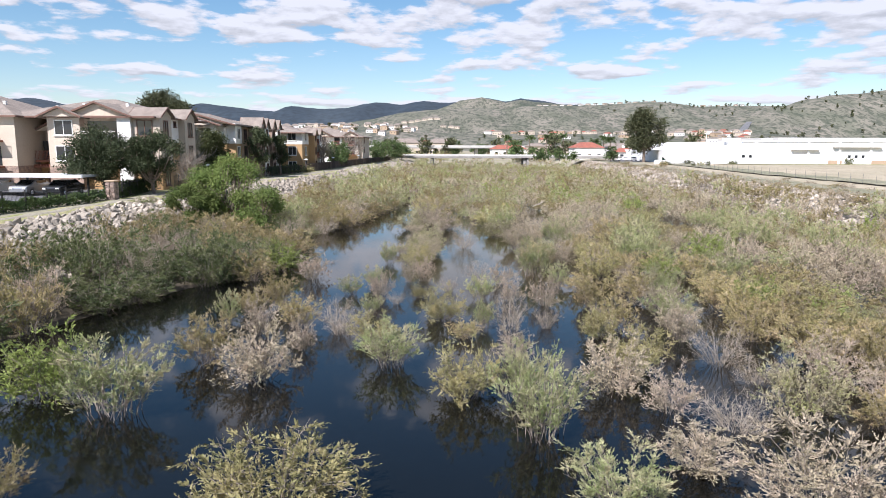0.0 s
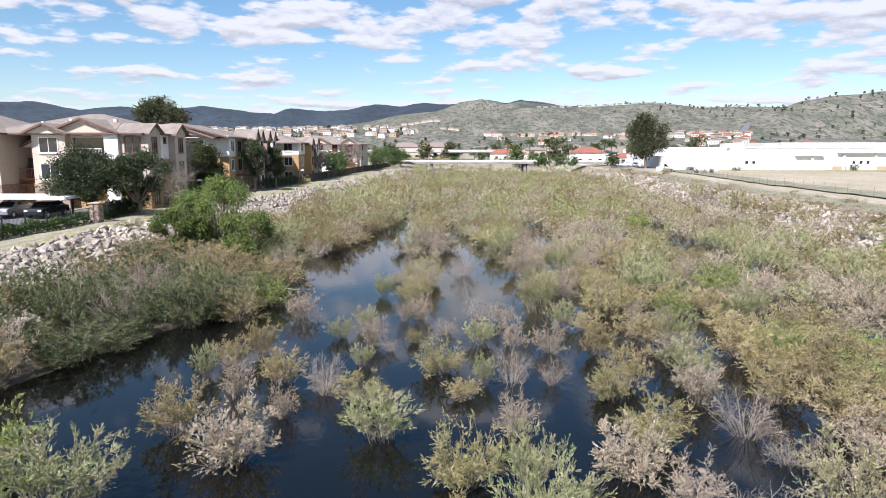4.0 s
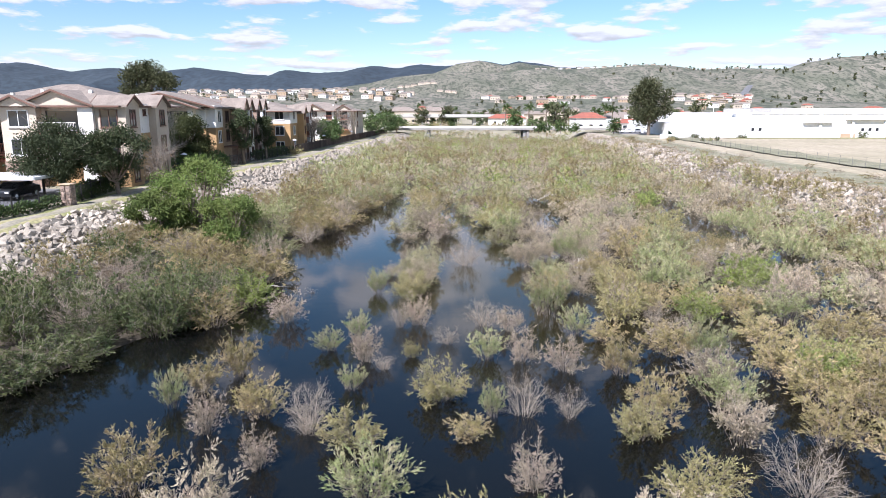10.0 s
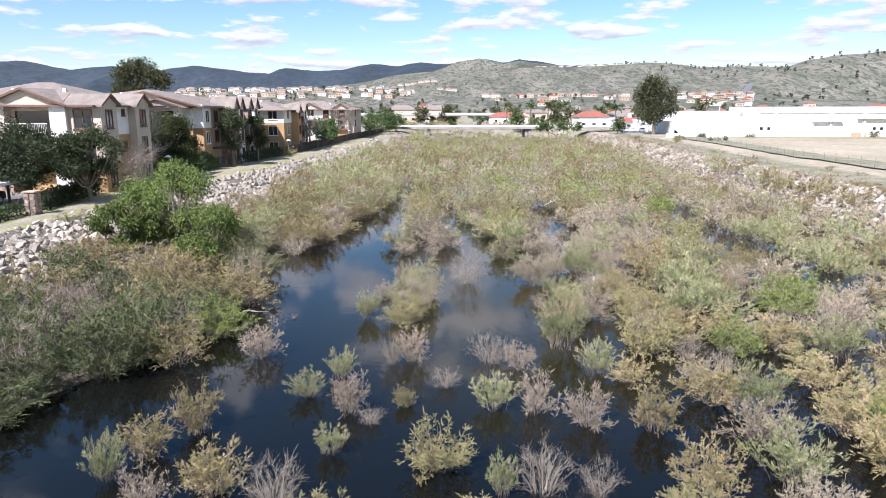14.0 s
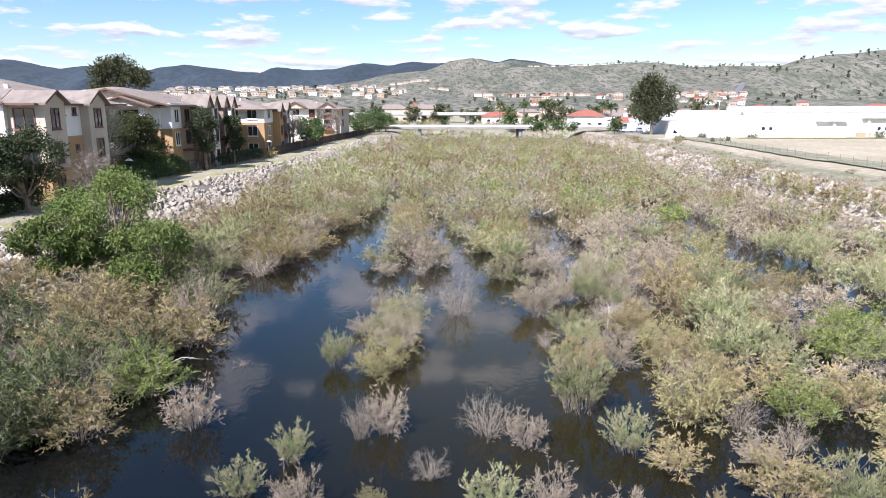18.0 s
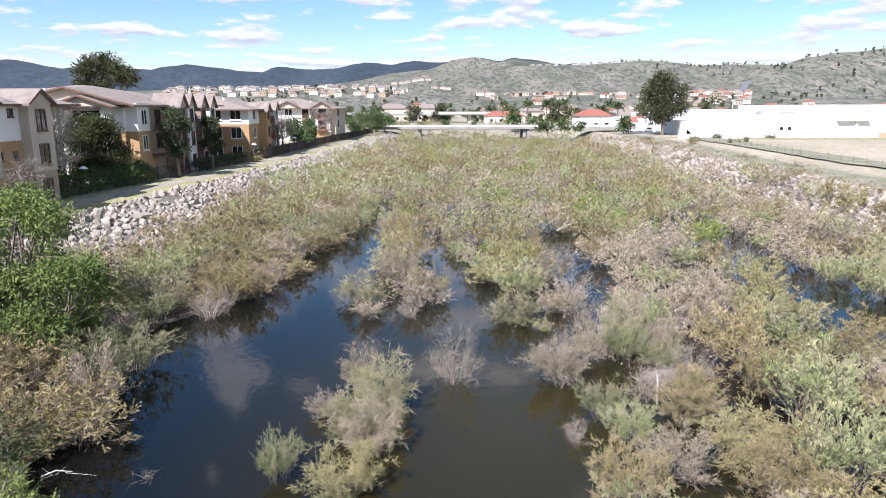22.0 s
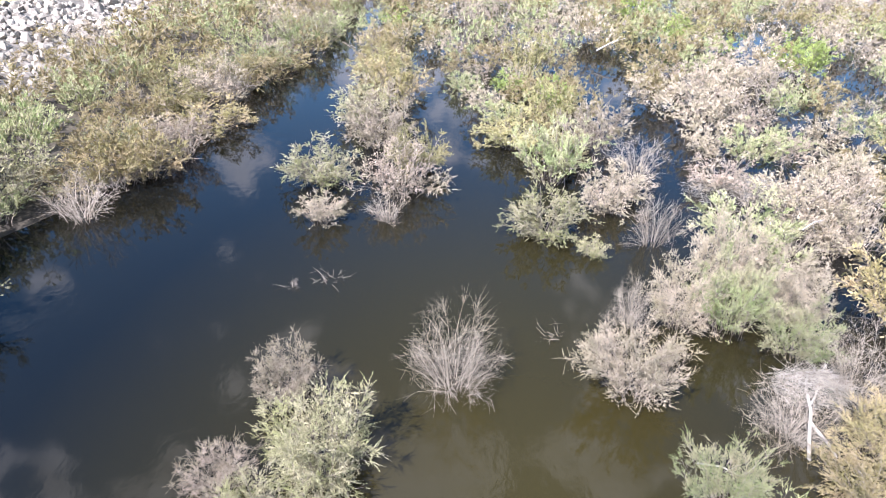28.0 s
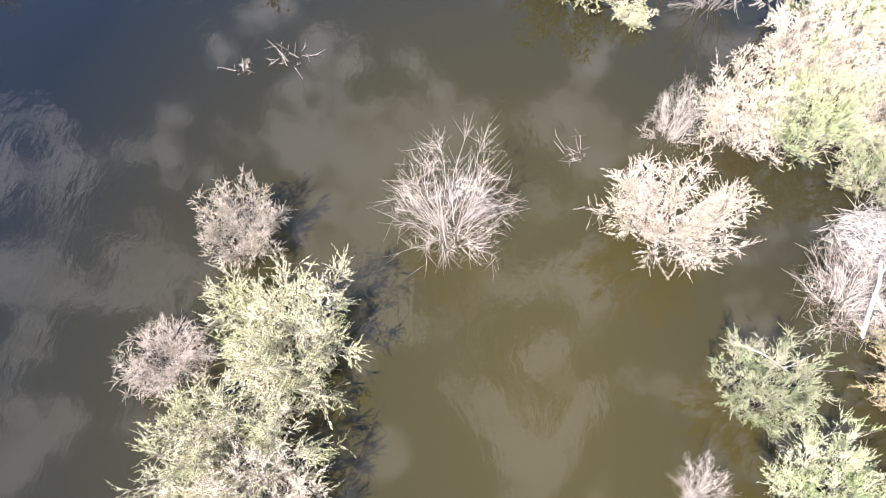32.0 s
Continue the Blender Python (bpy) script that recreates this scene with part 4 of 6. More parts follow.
ROCKS = [rock_shape(np.random.default_rng(40 + i)) for i in range(12)]
ROCK_ARR = []
for me in ROCKS:
    co = np.array([v.co[:] for v in me.vertices])
    ROCK_ARR.append((co, np.array([p.vertices[:] for p in me.polygons])))


def riprap(name, label, lo, hi, y0, y1, step, near, part_zone):
    """A slope of dumped boulders between two lines."""
    rng = np.random.default_rng(len(name))
    base = strip(name, lo, hi, y0, y1, 1.5, 0.05, ROCK_BED, label, "rock slope", rough=0.25)
    vs, fs, off, parts = [], [], 0, 0
    y = y0
    while y < y1:
        a, b = lo(y), hi(y)
        x = a + rng.uniform(0, step)
        while x < b:
            xx, yy = x + rng.normal() * 0.12, y + rng.normal() * 0.15
            keep = noise.noise((xx * 0.25, yy * 0.16, 2.2)) > -0.42
            s = rng.uniform(0.42, 0.9) * (1.0 if rng.uniform() > 0.08 else 1.45)
            if keep:
                z = ground_z(xx, yy) + 0.10 * s
                m = Matrix.Translation((xx, yy, z)) @ Euler(rng.uniform(0, 6.28, 3)).to_matrix().to_4x4() @ Matrix.Diagonal((s, s, s * 0.95, 1))
                i = rng.integers(0, len(ROCKS))
                if parts < 300 and part_zone[0] < yy < part_zone[1]:
                    o = new("rock", ROCKS[i])
                    o.parent = base
                    o.matrix_basis = m
                    parts += 1
                else:
                    co, f = ROCK_ARR[i]
                    mm = np.array(m)
                    vs.append(co @ mm[:3, :3].T + mm[:3, 3])
                    fs.append(f + off)
                    off += len(co)
            x += step * rng.uniform(0.7, 1.2)
        y += step * 0.9
    v, f = np.concatenate(vs), np.concatenate(fs)
    me = bpy.data.meshes.new("rubble")
    me.from_pydata(v.tolist(), [], f.tolist())
    me.materials.append(ROCK)
    r = new("rubble", me)
    r.parent = base
    r["kind"] = "stuff"


ROCK_BED = material("rubble_bed", (0.17, 0.15, 0.125), 0.95, (0.10, 0.09, 0.07), scale=2.0, fine=0.35, bump=0.9, bump_scale=4)
riprap("riprap_west", "slope of pale grey granite boulders below the path", lambda y: crest_w(y) + 0.3, lambda y: crest_w(y) + (9.3 if y < 100 else 7.0), 30, 250, 0.56, 60, (62, 74))
riprap("riprap_east", "slope of pale grey-white boulders along the field", lambda y: crest_e(y) - 5.5, lambda y: crest_e(y) + 0.2, 40, 247, 0.62, 60, (80, 95))


# ---------------- trees ----------------
def tree(name, x, y, height, width, kind, label, trunk_h=0.3, bare=False, leaves=2600, leaf_size=0.30, seed=1, bark=None, droop=0.0, aspect=0.8, lobes=16, group="", lobe=1.0):
    """Tapered trunk, limbs, and a crown of many leaf sprays in uneven clumps."""
    rng = np.random.default_rng(seed)
    z0 = ground_z(x, y)
    root = empty(name, x, y, z0 - 0.05)
    tv, tf = [], []
    th = height * trunk_h
    top = np.array((rng.normal() * 0.1, rng.normal() * 0.1, th))
    tube(tv, tf, [np.zeros(3), top * 0.5 + rng.normal(size=3) * 0.05, top], 0.035 * height, 0.024 * height, 7)
    mesh_ob("trunk", tv, tf, bark or BARK, root, smooth=True)
    bv, bf, lv, lf = [], [], [], []
    centres = []
    ch = height - th * 0.7
    for i in range(lobes):
        a = rng.uniform(0, 6.28)
        u = rng.uniform(-0.85, 0.92)
        r = math.sqrt(max(0, 1 - u * u)) * rng.uniform(0.35, 0.85)
        c = np.array((math.cos(a) * r * width * 0.5, math.sin(a) * r * width * 0.5, th * 0.7 + ch * (0.5 + 0.42 * u)))
        centres.append((c, rng.uniform(0.26, 0.40) * width * 0.66 * lobe))
        mid = top + (c - top) * 0.5 + np.array((0, 0, -0.05 * height)) + rng.normal(size=3) * 0.03 * height
        tube(bv, bf, [top * 0.9, mid, c], 0.014 * height, 0.004 * height, 5)
        for _ in range(10 if bare else 3):
            q = c + rng.normal(size=3) * width * (0.16 if bare else 0.1)
            s = mid + (c - mid) * rng.uniform(0.2, 1)
            tube(bv, bf, [s, (s + q) / 2 + rng.normal(size=3) * 0.08, q], 0.004 * height, 0.0012 * height, 3)
            if bare:
                for _ in range(5):
                    e = q + rng.normal(size=3) * width * 0.09 + np.array((0, 0, 0.05 * height))
                    s2 = s + (q - s) * rng.uniform(0.3, 1)
                    tube(bv, bf, [s2, e], 0.0018 * height, 0.0006 * height, 3)
    mesh_ob("branch_frame", bv, bf, bark or BARK, root)
    if leaves:
        per = leaves // lobes
        ps, ds = [], []
        for c, r in centres:
            d = rng.normal(size=(per, 3))
            d /= np.linalg.norm(d, axis=1)[:, None]
            ps.append(c + d * r * rng.uniform(0.25, 1.12, (per, 1)) * np.array((1, 1, aspect)))
            ds.append(d * 0.5 + rng.normal(size=(per, 3)) * 0.6 + np.array((0, 0, -droop)))
        lv, lf = sprays_mesh(np.concatenate(ps), np.concatenate(ds), leaf_size, rng, 0.22)
        lv, lf = lv.tolist(), lf.tolist()
        mesh_ob("crown", lv, lf, LEAF[kind], root)
    tagged(root, label, "tree", group=group)
    return root


tree("pepper_tree", -20.3, 65.5, 7.1, 7.4, "pepper", "bright green pepper tree with drooping foliage on the bank", 0.22, leaves=17000, leaf_size=0.19, seed=3, droop=0.5, aspect=1.0, lobes=34, lobe=0.55)
tree("pepper_tree", -22.8, 62.9, 3.8, 5.2, "pepper", "low green pepper tree beside the taller one", 0.15, leaves=11000, leaf_size=0.21, seed=13, droop=0.4, lobes=24, lobe=0.55)
tree("pepper_tree", -17.2, 62.6, 4.8, 5.6, "pepper", "low drooping pepper tree hanging over the rocks", 0.15, leaves=9000, leaf_size=0.19, seed=23, droop=0.5, aspect=1.0, lobes=24, lobe=0.55)
tree("oak_tree", -35.6, 74.2, 6.9, 7.8, "dark", "dark evergreen oak tree in front of the apartments", 0.22, leaves=17000, leaf_size=0.24, seed=4, lobes=24, lobe=0.8)
tree("oak_tree", -31.2, 75.4, 6.5, 6.4, "dark", "dark evergreen oak tree beside the apartment corner", 0.22, leaves=14000, leaf_size=0.24, seed=5, lobes=22, lobe=0.8)
tree("bare_tree", -30.6, 83.5, 4.6, 3.8, "D", "leafless pinkish-grey small tree beside the wall", 0.3, bare=True, leaves=0, seed=6, bark=TWIG)
tree("courtyard_tree", -35.6, 103.5, 7.0, 7.4, "oliveleaf", "olive-green tree between two apartment buildings", 0.2, leaves=19000, leaf_size=0.27, seed=8, lobes=30, lobe=0.8)
tree("courtyard_tree", -39.2, 98.5, 6.4, 6.0, "dark", "dark evergreen tree in the shaded gap between apartment buildings", 0.2, leaves=13000, leaf_size=0.27, seed=18, lobes=24, lobe=0.85)
tree("bare_tree", -35.8, 96.5, 8.0, 5.2, "D", "leafless pale-barked tree between apartment buildings", 0.35, bare=True, leaves=0, seed=9, bark=PALE_BARK)
tree("slim_tree", -30.6, 112.6, 8.2, 3.8, "dark", "slim dark tree against the apartment wall", 0.3, leaves=3600, leaf_size=0.32, seed=10)
tree("slim_tree", -29.9, 122.0, 7.2, 3.2, "dark", "slim dark tree against the apartment wall", 0.3, leaves=3200, leaf_size=0.32, seed=11)
tree("big_tree", 61.5, 223, 16.5, 14.0, "euc", "tall dark green spreading tree by the car park", 0.28, leaves=9000, leaf_size=0.8, seed=14, lobes=22, aspect=1.05, lobe=0.78)
tree("big_tree", -91, 221, 22.0, 17.0, "euc", "tall eucalyptus tree rising behind the roofs", 0.4, leaves=8000, leaf_size=0.85, seed=15, lobes=17, aspect=0.9, lobe=0.72)
for i, (x, y, h, w) in enumerate(((-27.8, 166, 6.0, 5.2), (-27.4, 172, 5.6, 5.4), (-23.5, 224, 7.0, 7.5), (-20.5, 236, 7.2, 7.5), (-18.0, 248, 6.8, 7.0))):
    tree("fence_tree", x, y, h, w, "hedge", "rounded dark green tree behind the path fence", 0.2, leaves=2600, leaf_size=0.45, seed=20 + i, group="trees along the fence")
for i, (x, y, h) in enumerate(((-28.0, 150, 7.5), (-29.0, 158, 7.0), (-26.8, 178, 8.0), (-25.5, 190, 7.5))):
    tree("bare_tree", x, y, h, 4.5, "D", "leafless grey tree beside the fence", 0.35, bare=True, leaves=0, seed=30 + i, bark=TWIG, lobes=10, group="bare trees along the fence")


# ---------------- apartment buildings ----------------
def gable_roof(name, x0, x1, y0, y1, z, rise, parent, axis="x", over=0.5, thick=0.18):
    """Pitched roof; axis: direction of the ridge."""
    x0, x1, y0, y1 = x0 - over, x1 + over, y0 - over, y1 + over
    bm = bmesh.new()
    if axis == "x":
        ym = (y0 + y1) / 2
        prof = [(y0, z - over * 0.35), (ym, z + rise), (y1, z - over * 0.35)]
        pts = [[(x, y, zz) for y, zz in prof] for x in (x0, x1)]
    else:
        xm = (x0 + x1) / 2
        prof = [(x0, z - over * 0.35), (xm, z + rise), (x1, z - over * 0.35)]
        pts = [[(x, y, zz) for x, zz in prof] for y in (y0, y1)]
    top = [[bm.verts.new(p) for p in row] for row in pts]
    low = [[bm.verts.new((p[0], p[1], p[2] - thick)) for p in row] for row in pts]
    for i in range(2):
        bm.faces.new((top[0][i], top[0][i + 1], top[1][i + 1], top[1][i]))
        bm.faces.new((low[0][i], low[1][i], low[1][i + 1], low[0][i + 1]))
        for r in (0, 1):
            bm.faces.new((top[r][i], top[r][i + 1], low[r][i + 1], low[r][i]))
    for i in (0, 2):
        bm.faces.new((top[0][i], top[1][i], low[1][i], low[0][i]))
    bmesh.ops.recalc_face_normals(bm, faces=bm.faces[:])
    roof = part(name, bm, ROOF, parent)
    for r, row in enumerate(pts):
        s = -1 if r == 0 else 1
        bm = bmesh.new()
        off = Vector((0.05 * s, 0, 0)) if axis == "x" else Vector((0, 0.05 * s, 0))
        ring = [Vector(row[k]) + Vector((0, 0, dz)) for k, dz in ((0, 0.03), (1, 0.03), (2, 0.03), (2, -0.17), (1, -0.17), (0, -0.17))]
        a = [bm.verts.new(v) for v in ring]
        b = [bm.verts.new(v + off) for v in ring]
        for q in ((0, 1, 4, 5), (1, 2, 3, 4)):
            bm.faces.new([a[k] for k in q])
            bm.faces.new([b[k] for k in q[::-1]])
        for k in range(6):
            bm.faces.new((a[k], b[k], b[(k + 1) % 6], a[(k + 1) % 6]))
        bmesh.ops.recalc_face_normals(bm, faces=bm.faces[:])
        part("barge_board", bm, TRIM, roof)
        bm = bmesh.new()
        tri = []
        for k, p in enumerate(row):
            v = list(p)
            v[0 if axis == "x" else 1] -= s * over * 0.8
            v[1 if axis == "x" else 0] += (over if k == 0 else -over if k == 2 else 0)
            v[2] -= 0.2 if k == 1 else -0.02
            tri.append(v)
        back = [[v[0] - (s * 0.2 if axis == "x" else 0), v[1] - (0 if axis == "x" else s * 0.2), v[2]] for v in tri]
        va, vb = [bm.verts.new(v) for v in tri], [bm.verts.new(v) for v in back]
        bm.faces.new(va)
        bm.faces.new(vb[::-1])
        for k in range(3):
            bm.faces.new((va[k], vb[k], vb[(k + 1) % 3], va[(k + 1) % 3]))
        bmesh.ops.recalc_face_normals(bm, faces=bm.faces[:])
        part("gable_wall", bm, CREAM, roof)
    return roof


def hip_roof(name, x0, x1, y0, y1, z, rise, parent, over=0.6):
    x0, x1, y0, y1 = x0 - over, x1 + over, y0 - over, y1 + over
    bm = bmesh.new()
    lx, ly = x1 - x0, y1 - y0
    ins = min(lx, ly) / 2 * 0.98
    zz = z - 0.2
    c = [bm.verts.new(p) for p in ((x0, y0, zz), (x1, y0, zz), (x1, y1, zz), (x0, y1, zz))]
    if lx >= ly:
        r = [bm.verts.new((x0 + ins, (y0 + y1) / 2, z + rise)), bm.verts.new((x1 - ins, (y0 + y1) / 2, z + rise))]
        faces = ((c[0], c[1], r[1], r[0]), (c[1], c[2], r[1]), (c[2], c[3], r[0], r[1]), (c[3], c[0], r[0]))
    else:
        r = [bm.verts.new(((x0 + x1) / 2, y0 + ins, z + rise)), bm.verts.new(((x0 + x1) / 2, y1 - ins, z + rise))]
        faces = ((c[0], c[1], r[0]), (c[1], c[2], r[1], r[0]), (c[2], c[3], r[1]), (c[3], c[0], r[0], r[1]))
    for f in faces:
        bm.faces.new(f)
    bm.faces.new(c[::-1])
    bmesh.ops.recalc_face_normals(bm, faces=bm.faces[:])
    roof = part(name, bm, ROOF, parent)
    boxes("fascia", TRIM, roof, (x0, x1, y0 - 0.05, y0 + 0.02, zz - 0.16, zz + 0.02), (x0, x1, y1 - 0.02, y1 + 0.05, zz - 0.16, zz + 0.02),
          (x0 - 0.05, x0 + 0.02, y0, y1, zz - 0.16, zz + 0.02), (x1 - 0.02, x1 + 0.05, y0, y1, zz - 0.16, zz + 0.02))
    for k in range(4):
        u = x0 + lx * (0.3 + 0.14 * k)
        v = y0 + ly * (0.22 + 0.07 * (k % 2))
        if lx >= ly:
            zr = zz + (z + rise - zz) * min(1, (v - y0) / (ly / 2))
        else:
            zr = zz + (z + rise - zz) * min(1, min(v - y0, u - x0, x1 - u) / ins)
        boxes("roof_vent", FRAME if k % 2 else CONCRETE, roof, (u - 0.16, u + 0.16, v - 0.16, v + 0.16, zr - 0.2, zr + 0.32))
    return roof


def window(parent, face, at, u, z, w, h, light=False):
    """A framed window with glass, a mullion and a sill on a wall. face 's' looks south (-y), 'e' looks east (+x)."""
    fr, gl, mu = bmesh.new(), bmesh.new(), []
    t = 0.09

    def bx(bm, u0, u1, z0, z1, d0, d1):
        if face == "s":
            box(bm, u0, u1, at - d1, at - d0, z0, z1)
        else:
            box(bm, at + d0, at + d1, u0, u1, z0, z1)

    for u0, u1, z0, z1 in ((u - w / 2 - t, u + w / 2 + t, z + h / 2, z + h / 2 + t), (u - w / 2 - t, u + w / 2 + t, z - h / 2 - t, z - h / 2),
                           (u - w / 2 - t, u - w / 2, z - h / 2, z + h / 2), (u + w / 2, u + w / 2 + t, z - h / 2, z + h / 2), (u - 0.03, u + 0.03, z - h / 2, z + h / 2)):
        bx(fr, u0, u1, z0, z1, 0.0, 0.07)
    root = part("window", fr, FRAME if light else TRIM, parent)
    bx(gl, u - w / 2, u + w / 2, z - h / 2, z + h / 2, 0.0, 0.02)
    part("pane", gl, GLASS, root)
    sl = bmesh.new()
    bx(sl, u - w / 2 - 0.16, u + w / 2 + 0.16, z - h / 2 - t - 0.1, z - h / 2 - t, 0.0, 0.14)
    part("sill", sl, FRAME if light else TRIM, root)
    return root


def balcony(parent, x0, x1, y, z, depth=1.3, mat=None, face="s"):
    """A recess with a dark opening, a slab and a railing on a south or east wall."""
    bm = bmesh.new()

    def bx(b, u0, u1, d0, d1, z0, z1):
        if face == "s":
            box(b, u0, u1, y - d1, y - d0, z0, z1)
        else:
            box(b, y + d0, y + d1, u0, u1, z0, z1)

    bx(bm, x0, x1, 0, depth, z - 0.2, z)
    slab = part("balcony", bm, REDBROWN, parent)
    bm = bmesh.new()
    bx(bm, x0 + 0.3, x1 - 0.3, 0.0, 0.03, z + 0.05, z + 2.15)
    part("glass_door", bm, GLASS, slab)
    bm = bmesh.new()
    bx(bm, x0, x1, depth - 0.06, depth, z + 0.98, z + 1.05)
    bx(bm, x0, x1, depth - 0.05, depth - 0.01, z + 0.08, z + 0.13)
    n = int((x1 - x0) / 0.16)
    for i in range(n + 1):
        u = x0 + 0.03 + (x1 - x0 - 0.06) * i / n
        bx(bm, u - 0.015, u + 0.015, depth - 0.045, depth - 0.015, z + 0.1, z + 1.0)
    part("railing", bm, mat or REDBROWN, slab)
    return slab


G0 = 3.05          # ground by the apartments
EAVE = 11.5
ST = 2.8           # storey


def apartment_south():
    b = empty("apartment_building", -38, 86, G0)
    b.matrix_world = Matrix.Translation((-0.7, 0, 0))
    boxes("wall", CREAM, b, (-44.6, -41.0, 81.4, 92, G0 + ST, EAVE), (-41.0, -33.4, 82.4, 92, G0 + ST, EAVE), label="cream stucco upper wall")
    boxes("wall", STONE, b, (-44.65, -40.95, 81.35, 92, G0 - 0.4, G0 + ST), label="brown stone-veneer ground storey")
    boxes("wall", OCHRE, b, (-40.95, -33.3, 82.35, 92, G0 - 0.4, G0 + ST), label="ochre stucco ground storey")
    boxes("bay", CREAM, b, (-35.4, -32.3, 81.9, 85.0, G0 + ST, EAVE), label="projecting cream corner bay")
    boxes("bay_base", OCHRE, b, (-35.35, -32.35, 81.95, 84.95, G0 - 0.4, G0 + ST))
    boxes("side_wall", WHITE, b, (-33.4, -33.1, 85.0, 89.0, G0 + 5.4, EAVE), label="white stucco panel under the eave")
    boxes("side_wall", OCHRE, b, (-33.4, -33.08, 85.0, 89.0, G0 - 0.4, G0 + 5.4), label="ochre stucco side wall")
    boxes("bay", CREAM, b, (-33.5, -32.3, 89.0, 92.2, G0 + ST, EAVE), label="cream side bay")
    boxes("bay_base", TAN, b, (-33.5, -32.34, 89.04, 92.16, G0 - 0.4, G0 + ST))
    boxes("pier", WHITE, b, (-36.9, -35.4, 81.5, 82.4, G0, EAVE - 0.2), label="white stucco pier")
    hip_roof("roof", -50, -33.2, 81.8, 97, EAVE, 2.15, b)
    gable_roof("roof", -44.8, -40.8, 80.9, 88, EAVE - 0.1, 0.95, b, axis="y")
    gable_roof("roof", -42.6, -35.6, 81.6, 90, EAVE, 1.4, b, axis="y")
    gable_roof("roof", -35.4, -32.3, 81.9, 85.0, EAVE - 0.05, 0.95, b, axis="x", over=0.35)
    gable_roof("roof", -35.4, -32.3, 89.0, 92.2, EAVE - 0.05, 1.1, b, axis="x", over=0.35)
    # stair recess and west wing
    boxes("wall", CREAM, b, (-47.6, -44.6, 86.0, 93, G0 + ST, EAVE - 1.4), label="recessed stair wall")
    boxes("wall", OCHRE, b, (-47.6, -44.6, 84.6, 86, G0 - 0.4, G0 + ST + 0.6))
    gable_roof("roof", -47.6, -44.6, 84.4, 93, EAVE - 1.6, 0.8, b, axis="y", over=0.4)
    boxes("wall", CREAM, b, (-58, -47.6, 80.4, 93, G0 + ST, EAVE), label="cream wall of the west wing")
    boxes("wall", STONE, b, (-58, -47.55, 80.35, 93, G0 - 0.4, G0 + ST))
    hip_roof("roof", -60, -47.6, 80.4, 94, EAVE, 2.4, b)
    for u, z in ((-42.8, G0 + 7.0), (-42.8, G0 + 4.2)):
        window(b, "s", 81.4, u, z, 1.9, 1.5, True)
    balcony(b, -40.9, -37.0, 82.4, G0 + 5.6, mat=WHITE)
    balcony(b, -40.9, -37.0, 82.4, G0 + 2.8, mat=WHITE)
    for z in (G0 + 7.0, G0 + 4.2):
        window(b, "s", 81.9, -34.0, z, 1.6, 1.6)
        window(b, "e", -32.3, 83.4, z, 1.1, 1.6)
        window(b, "e", -32.3, 90.6, z, 1.2, 1.6)
    window(b, "e", -32.35, 83.4, G0 + 1.4, 1.1, 1.5)
    window(b, "e", -32.34, 90.6, G0 + 1.4, 1.2, 1.5)
    for z in (G0 + 7.6, G0 + 4.3):
        window(b, "e", -33.08, 86.0, z, 0.5, 0.5)
        window(b, "e", -33.08, 87.9, z, 0.5, 0.5)
    balcony(b, -47.4, -44.8, 84.6, G0 + 3.4, mat=REDBROWN)
    balcony(b, -53.5, -49, 80.4, G0 + 5.6, mat=REDBROWN)
    balcony(b, -53.5, -49, 80.4, G0 + 2.8, mat=REDBROWN)
    # pergola over the entrance
    bm = bmesh.new()
    for i in range(9):
        box(bm, -47.4 + i * 0.33, -47.28 + i * 0.33, 83.0, 84.7, G0 + 2.75, G0 + 2.9)
    box(bm, -47.5, -44.6, 83.1, 83.25, G0 + 2.55, G0 + 2.75)
    part("pergola", bm, REDBROWN, b)
    boxes("door", TRIM, b, (-46.8, -45.6, 84.54, 84.6, G0, G0 + 2.1))
    return tagged(b, "three-storey cream and ochre apartment building with tiled hip roof", "building")


